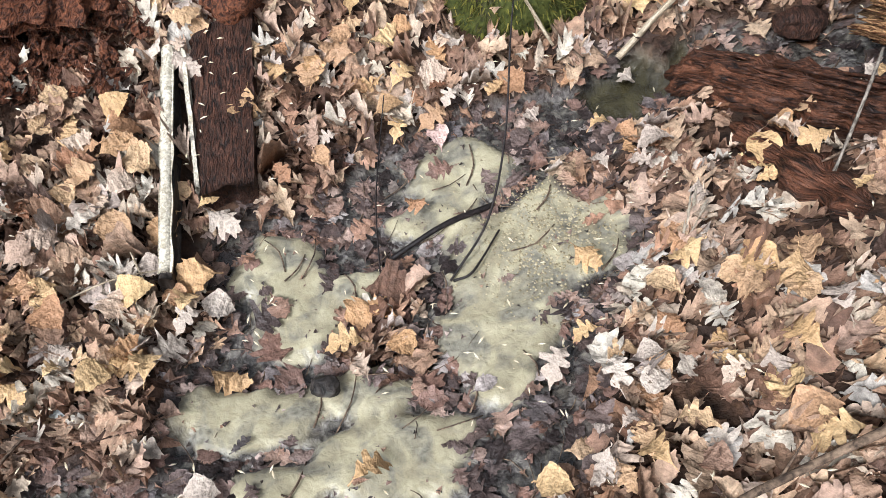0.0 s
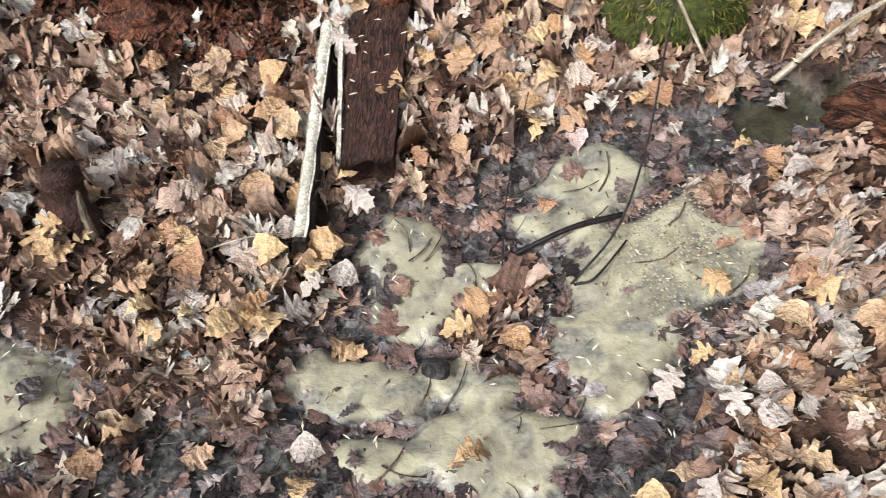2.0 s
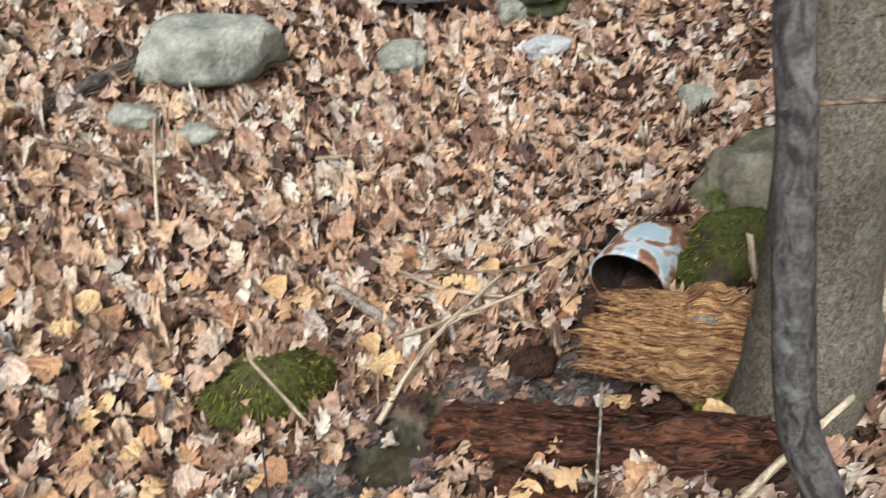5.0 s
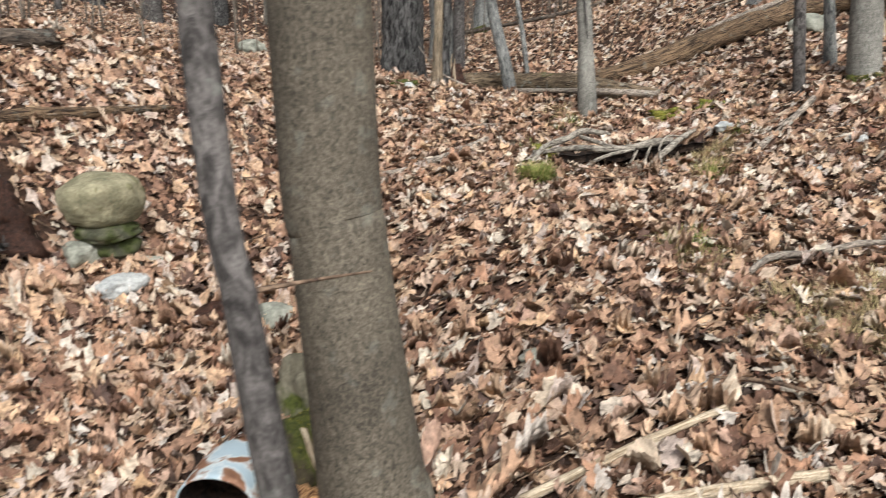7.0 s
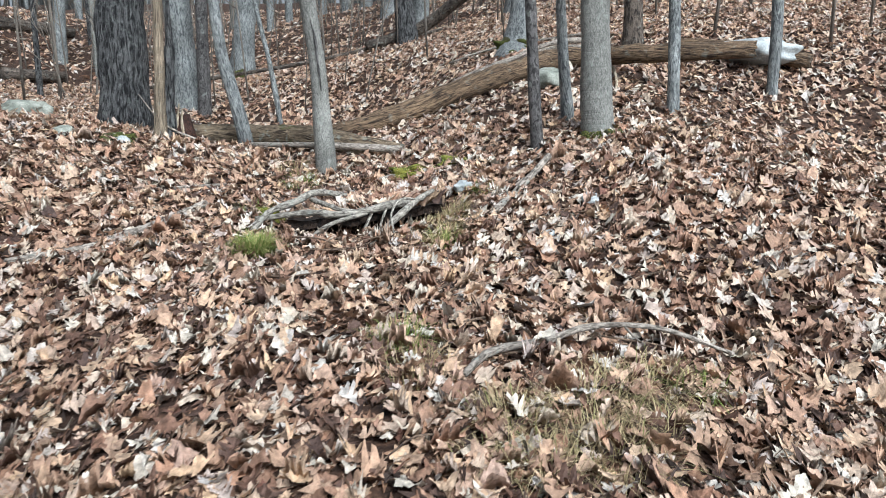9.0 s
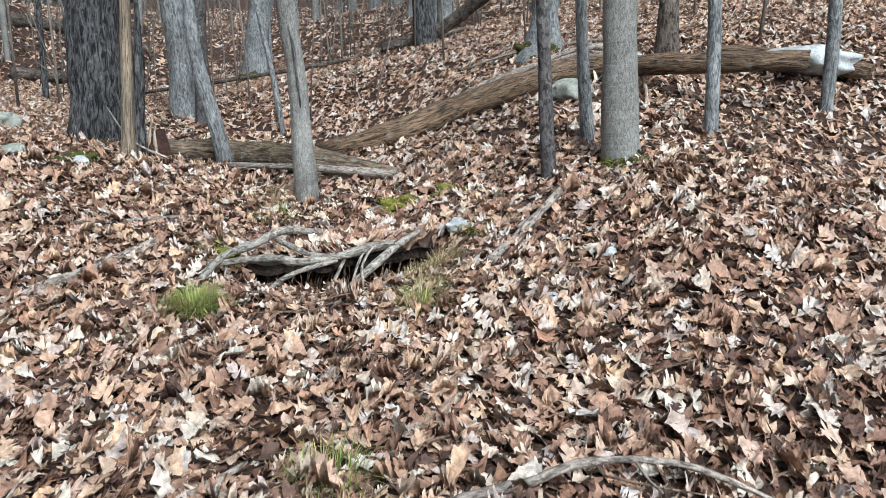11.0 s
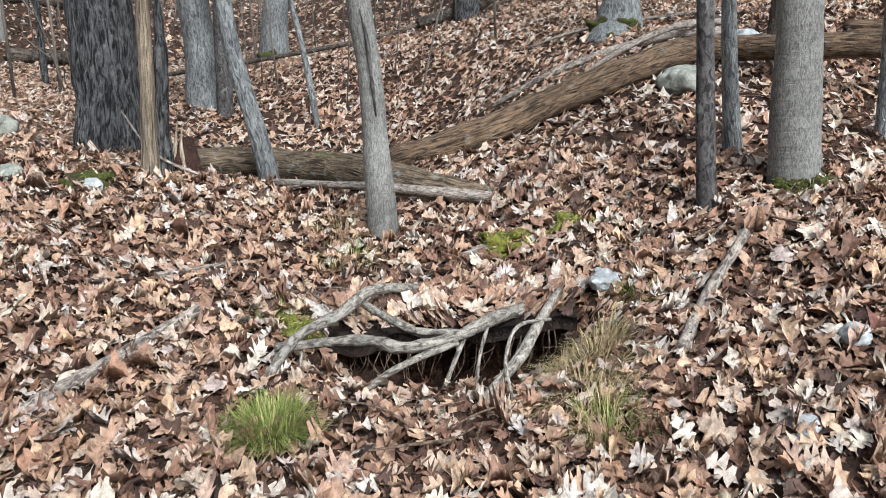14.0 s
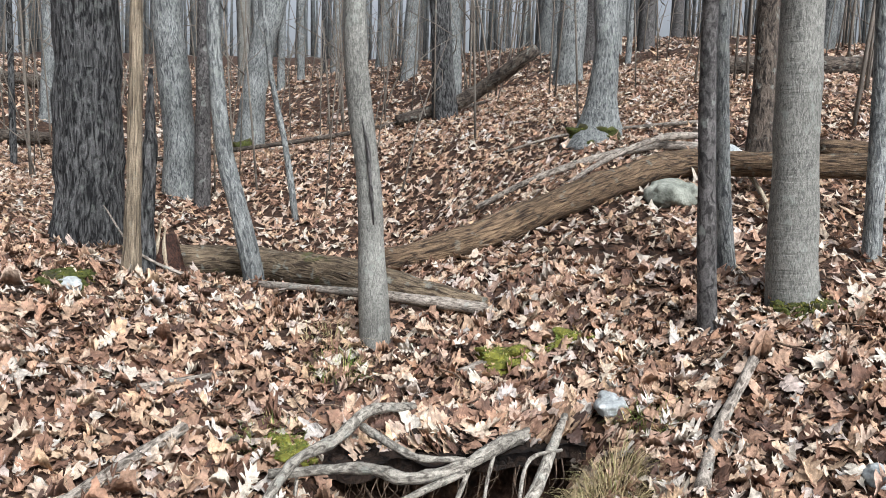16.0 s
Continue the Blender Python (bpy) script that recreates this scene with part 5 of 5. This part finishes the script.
# pale winged seeds strewn about the trickle
V, F = [], []
x, y = scatter(-1.5, 1.4, .6, 2.7, 62)
z = soil_height(x, y) + RNG.uniform(.022, .05, len(x)) * (1 - .5 * creek(x, y))
xs2, ys2 = RNG.uniform(-.7, -.5, 14), RNG.uniform(1.7, 2.1, 14)
x, y = np.concatenate([x, xs2]), np.concatenate([y, ys2])
z = np.concatenate([z, .05 + (ys2 - 1.65) * .36 + .01])
for px, py, pz in zip(x, y, z):
    a, L = rp.uniform(0, 6.28), rp.uniform(.008, .014)
    c, s, o = math.cos(a), math.sin(a), len(V)
    V += [(px - L * c, py - L * s, pz), (px - .22 * L * s, py + .22 * L * c, pz + .002), (px + L * c, py + L * s, pz + .001), (px + .22 * L * s, py - .22 * L * c, pz + .002), (px, py, pz + .005)]
    F += [(o, o + 3, o + 4), (o + 3, o + 2, o + 4), (o + 2, o + 1, o + 4), (o + 1, o, o + 4)]
tagged(mesh_object("winged_seeds", V, F, M_seed), "tiny pale winged seeds strewn on leaves and mud", "seeds", kind="stuff")

# gravel grains on the sand
V, F = [], []
for i in range(1700):
    px, py = rp.gauss(.28, .1), rp.gauss(1.54, .12)
    r = rp.uniform(.0018, .0046)
    pz = float(soil_height(np.array(px), np.array(py))) + r * .4
    o = len(V)
    V += [(px + r, py, pz), (px, py + r, pz), (px - r, py, pz), (px, py - r, pz), (px, py, pz + r * .8)]
    F += [(o, o + 1, o + 4), (o + 1, o + 2, o + 4), (o + 2, o + 3, o + 4), (o + 3, o, o + 4)]
tagged(mesh_object("gravel", V, F, M_gravel), "fine pale gravel on the wet sand", "gravel", kind="stuff")

# dark flecks, needles and sodden twigs washed into the trickle
x, y = scatter(-1.6, 1.4, .5, 2.3, 900, lambda x, y: (creek(x, y) > .5) & (RNG.random(len(x)) > .75 * sand(x, y)) & (pool(x, y) < .2))
star_stuff("washed_flecks", "dark flecks of rotten leaf washed over the mud", x, y, RNG.triangular(.006, .012, .034, len(x)), RNG.uniform(.001, .006, len(x)), .1, M_wet, 6)
V, F = [], []
for i in range(420):
    px, py = rp.uniform(-1.5, 1.2), rp.uniform(.6, 2.2)
    if float(creek(np.array(px), np.array(py))) < .4 or rp.random() < .7 * float(sand(np.array(px), np.array(py))):
        continue
    a, L = rp.gauss(.7, .8), rp.uniform(.03, .16)
    pp = laid([(px, py, .002), (px + L * .5 * math.cos(a), py + L * .5 * math.sin(a), rp.uniform(0, .012)), (px + L * math.cos(a + .25), py + L * math.sin(a + .25), .002)], .004)
    r = rp.uniform(.0008, .0028)
    v, f = tube_mesh(pp, [r, r * .9, r * .6], 4, 2, .1, 30)
    F += [tuple(q + len(V) for q in g) for g in f]
    V += v
tagged(mesh_object("sodden_twigs", V, F, M_twig), "thin sodden twigs and needles lying in the trickle", "twigs", kind="stuff")

# ---- single leaves that can be told apart, lying on the ground ----
shapes = {}
for m_ in (M_single, M_pink, M_pale, M_yellow):
    shapes[m_.name] = []
    for i in range(10 if m_ is M_single else 3):
        P = leaf_patch(np.zeros(1), np.zeros(1), np.ones(1), np.zeros(1), .0, .34, False, np.random.default_rng(100 + i), lambda x, y: np.zeros_like(x), True)[0]
        P[:, 2] -= P[:, 2].min()
        me = bpy.data.meshes.new("fallen_leaf")
        me.from_pydata(P.tolist(), [], leaf_faces(1, len(P) // 3).tolist())
        me.polygons.foreach_set("use_smooth", [True] * len(me.polygons))
        me.materials.append(m_)
        shapes[m_.name].append(me)


def fallen_leaf(px, py, size, m_, i, lift=.02, tilt=8):
    ob = new("fallen_leaf", shapes[m_.name][i % len(shapes[m_.name])])
    z = float(soil_height(np.array(px), np.array(py)))
    ob.parent = floor
    e = .05
    gx_, gy_ = (h(px + e, py) - h(px - e, py)) / (2 * e), (h(px, py + e) - h(px, py - e)) / (2 * e)
    ob.matrix_world = pose(px, py, z + lift, math.degrees(math.atan(gy_)) + rp.uniform(-tilt, tilt), -math.degrees(math.atan(gx_)) + rp.uniform(-tilt, tilt), 0) @ pose(0, 0, 0, 0, 0, rp.uniform(0, 360)) @ Matrix.Diagonal((size, size, size, 1))
    return ob


for i, (px, py, s, m_) in enumerate(((0, 1.89, .09, M_pink), (.38, 1.42, .1, M_yellow), (.4, 1.06, .1, M_pale), (.47, 1.03, .09, M_pale), (.05, 2.02, .06, M_pale), (.46, 1.88, .08, M_yellow), (.56, 1.43, .1, M_single), (.59, 1.35, .11, M_yellow),
                                     (.76, 1.06, .12, M_yellow), (.73, 1.27, .12, M_yellow), (-.89, 1.19, .08, M_pale), (-.78, 1.42, .09, M_pale), (-.96, 1.34, .1, M_yellow), (-.73, 1.17, .11, M_yellow), (-.15, .9, .11, M_yellow), (.24, .85, .1, M_yellow),
                                     (.34, .85, .1, M_pale), (-.61, 1.29, .1, M_pale), (-.09, 1.26, .1, M_single), (-.18, 1.35, .12, M_single), (-.23, 1.25, .12, M_yellow), (-.06, 1.65, .08, M_single), (-.57, 1.6, .12, M_pale), (.75, .83, .13, M_yellow),
                                     (.38, 2.06, .07, M_single), (.27, 1.96, .07, M_pale), (.6, 2.29, .1, M_yellow), (-.53, .88, .1, M_pale), (.56, 2.08, .08, M_pale), (-.38, 2.04, .11, M_single), (.68, 1.26, .1, M_single), (.52, 1.17, .09, M_single), (.35, 1.2, .08, M_yellow))):
    fallen_leaf(px, py, s, m_, i, .022)
made = 0
while made < 260:
    px, py = rp.uniform(-1.3, 1.3), rp.uniform(.75, 2.7)
    c_ = float(creek(np.array(px), np.array(py)))
    if c_ > .5 and rp.random() < .93 or (px < -.86 and py > 1.95):
        continue
    fallen_leaf(px, py, rp.uniform(.065, .125), rp.choice([M_single] * 8 + [M_yellow, M_pale]), made, .035 if c_ < .3 else .016, 16)
    made += 1
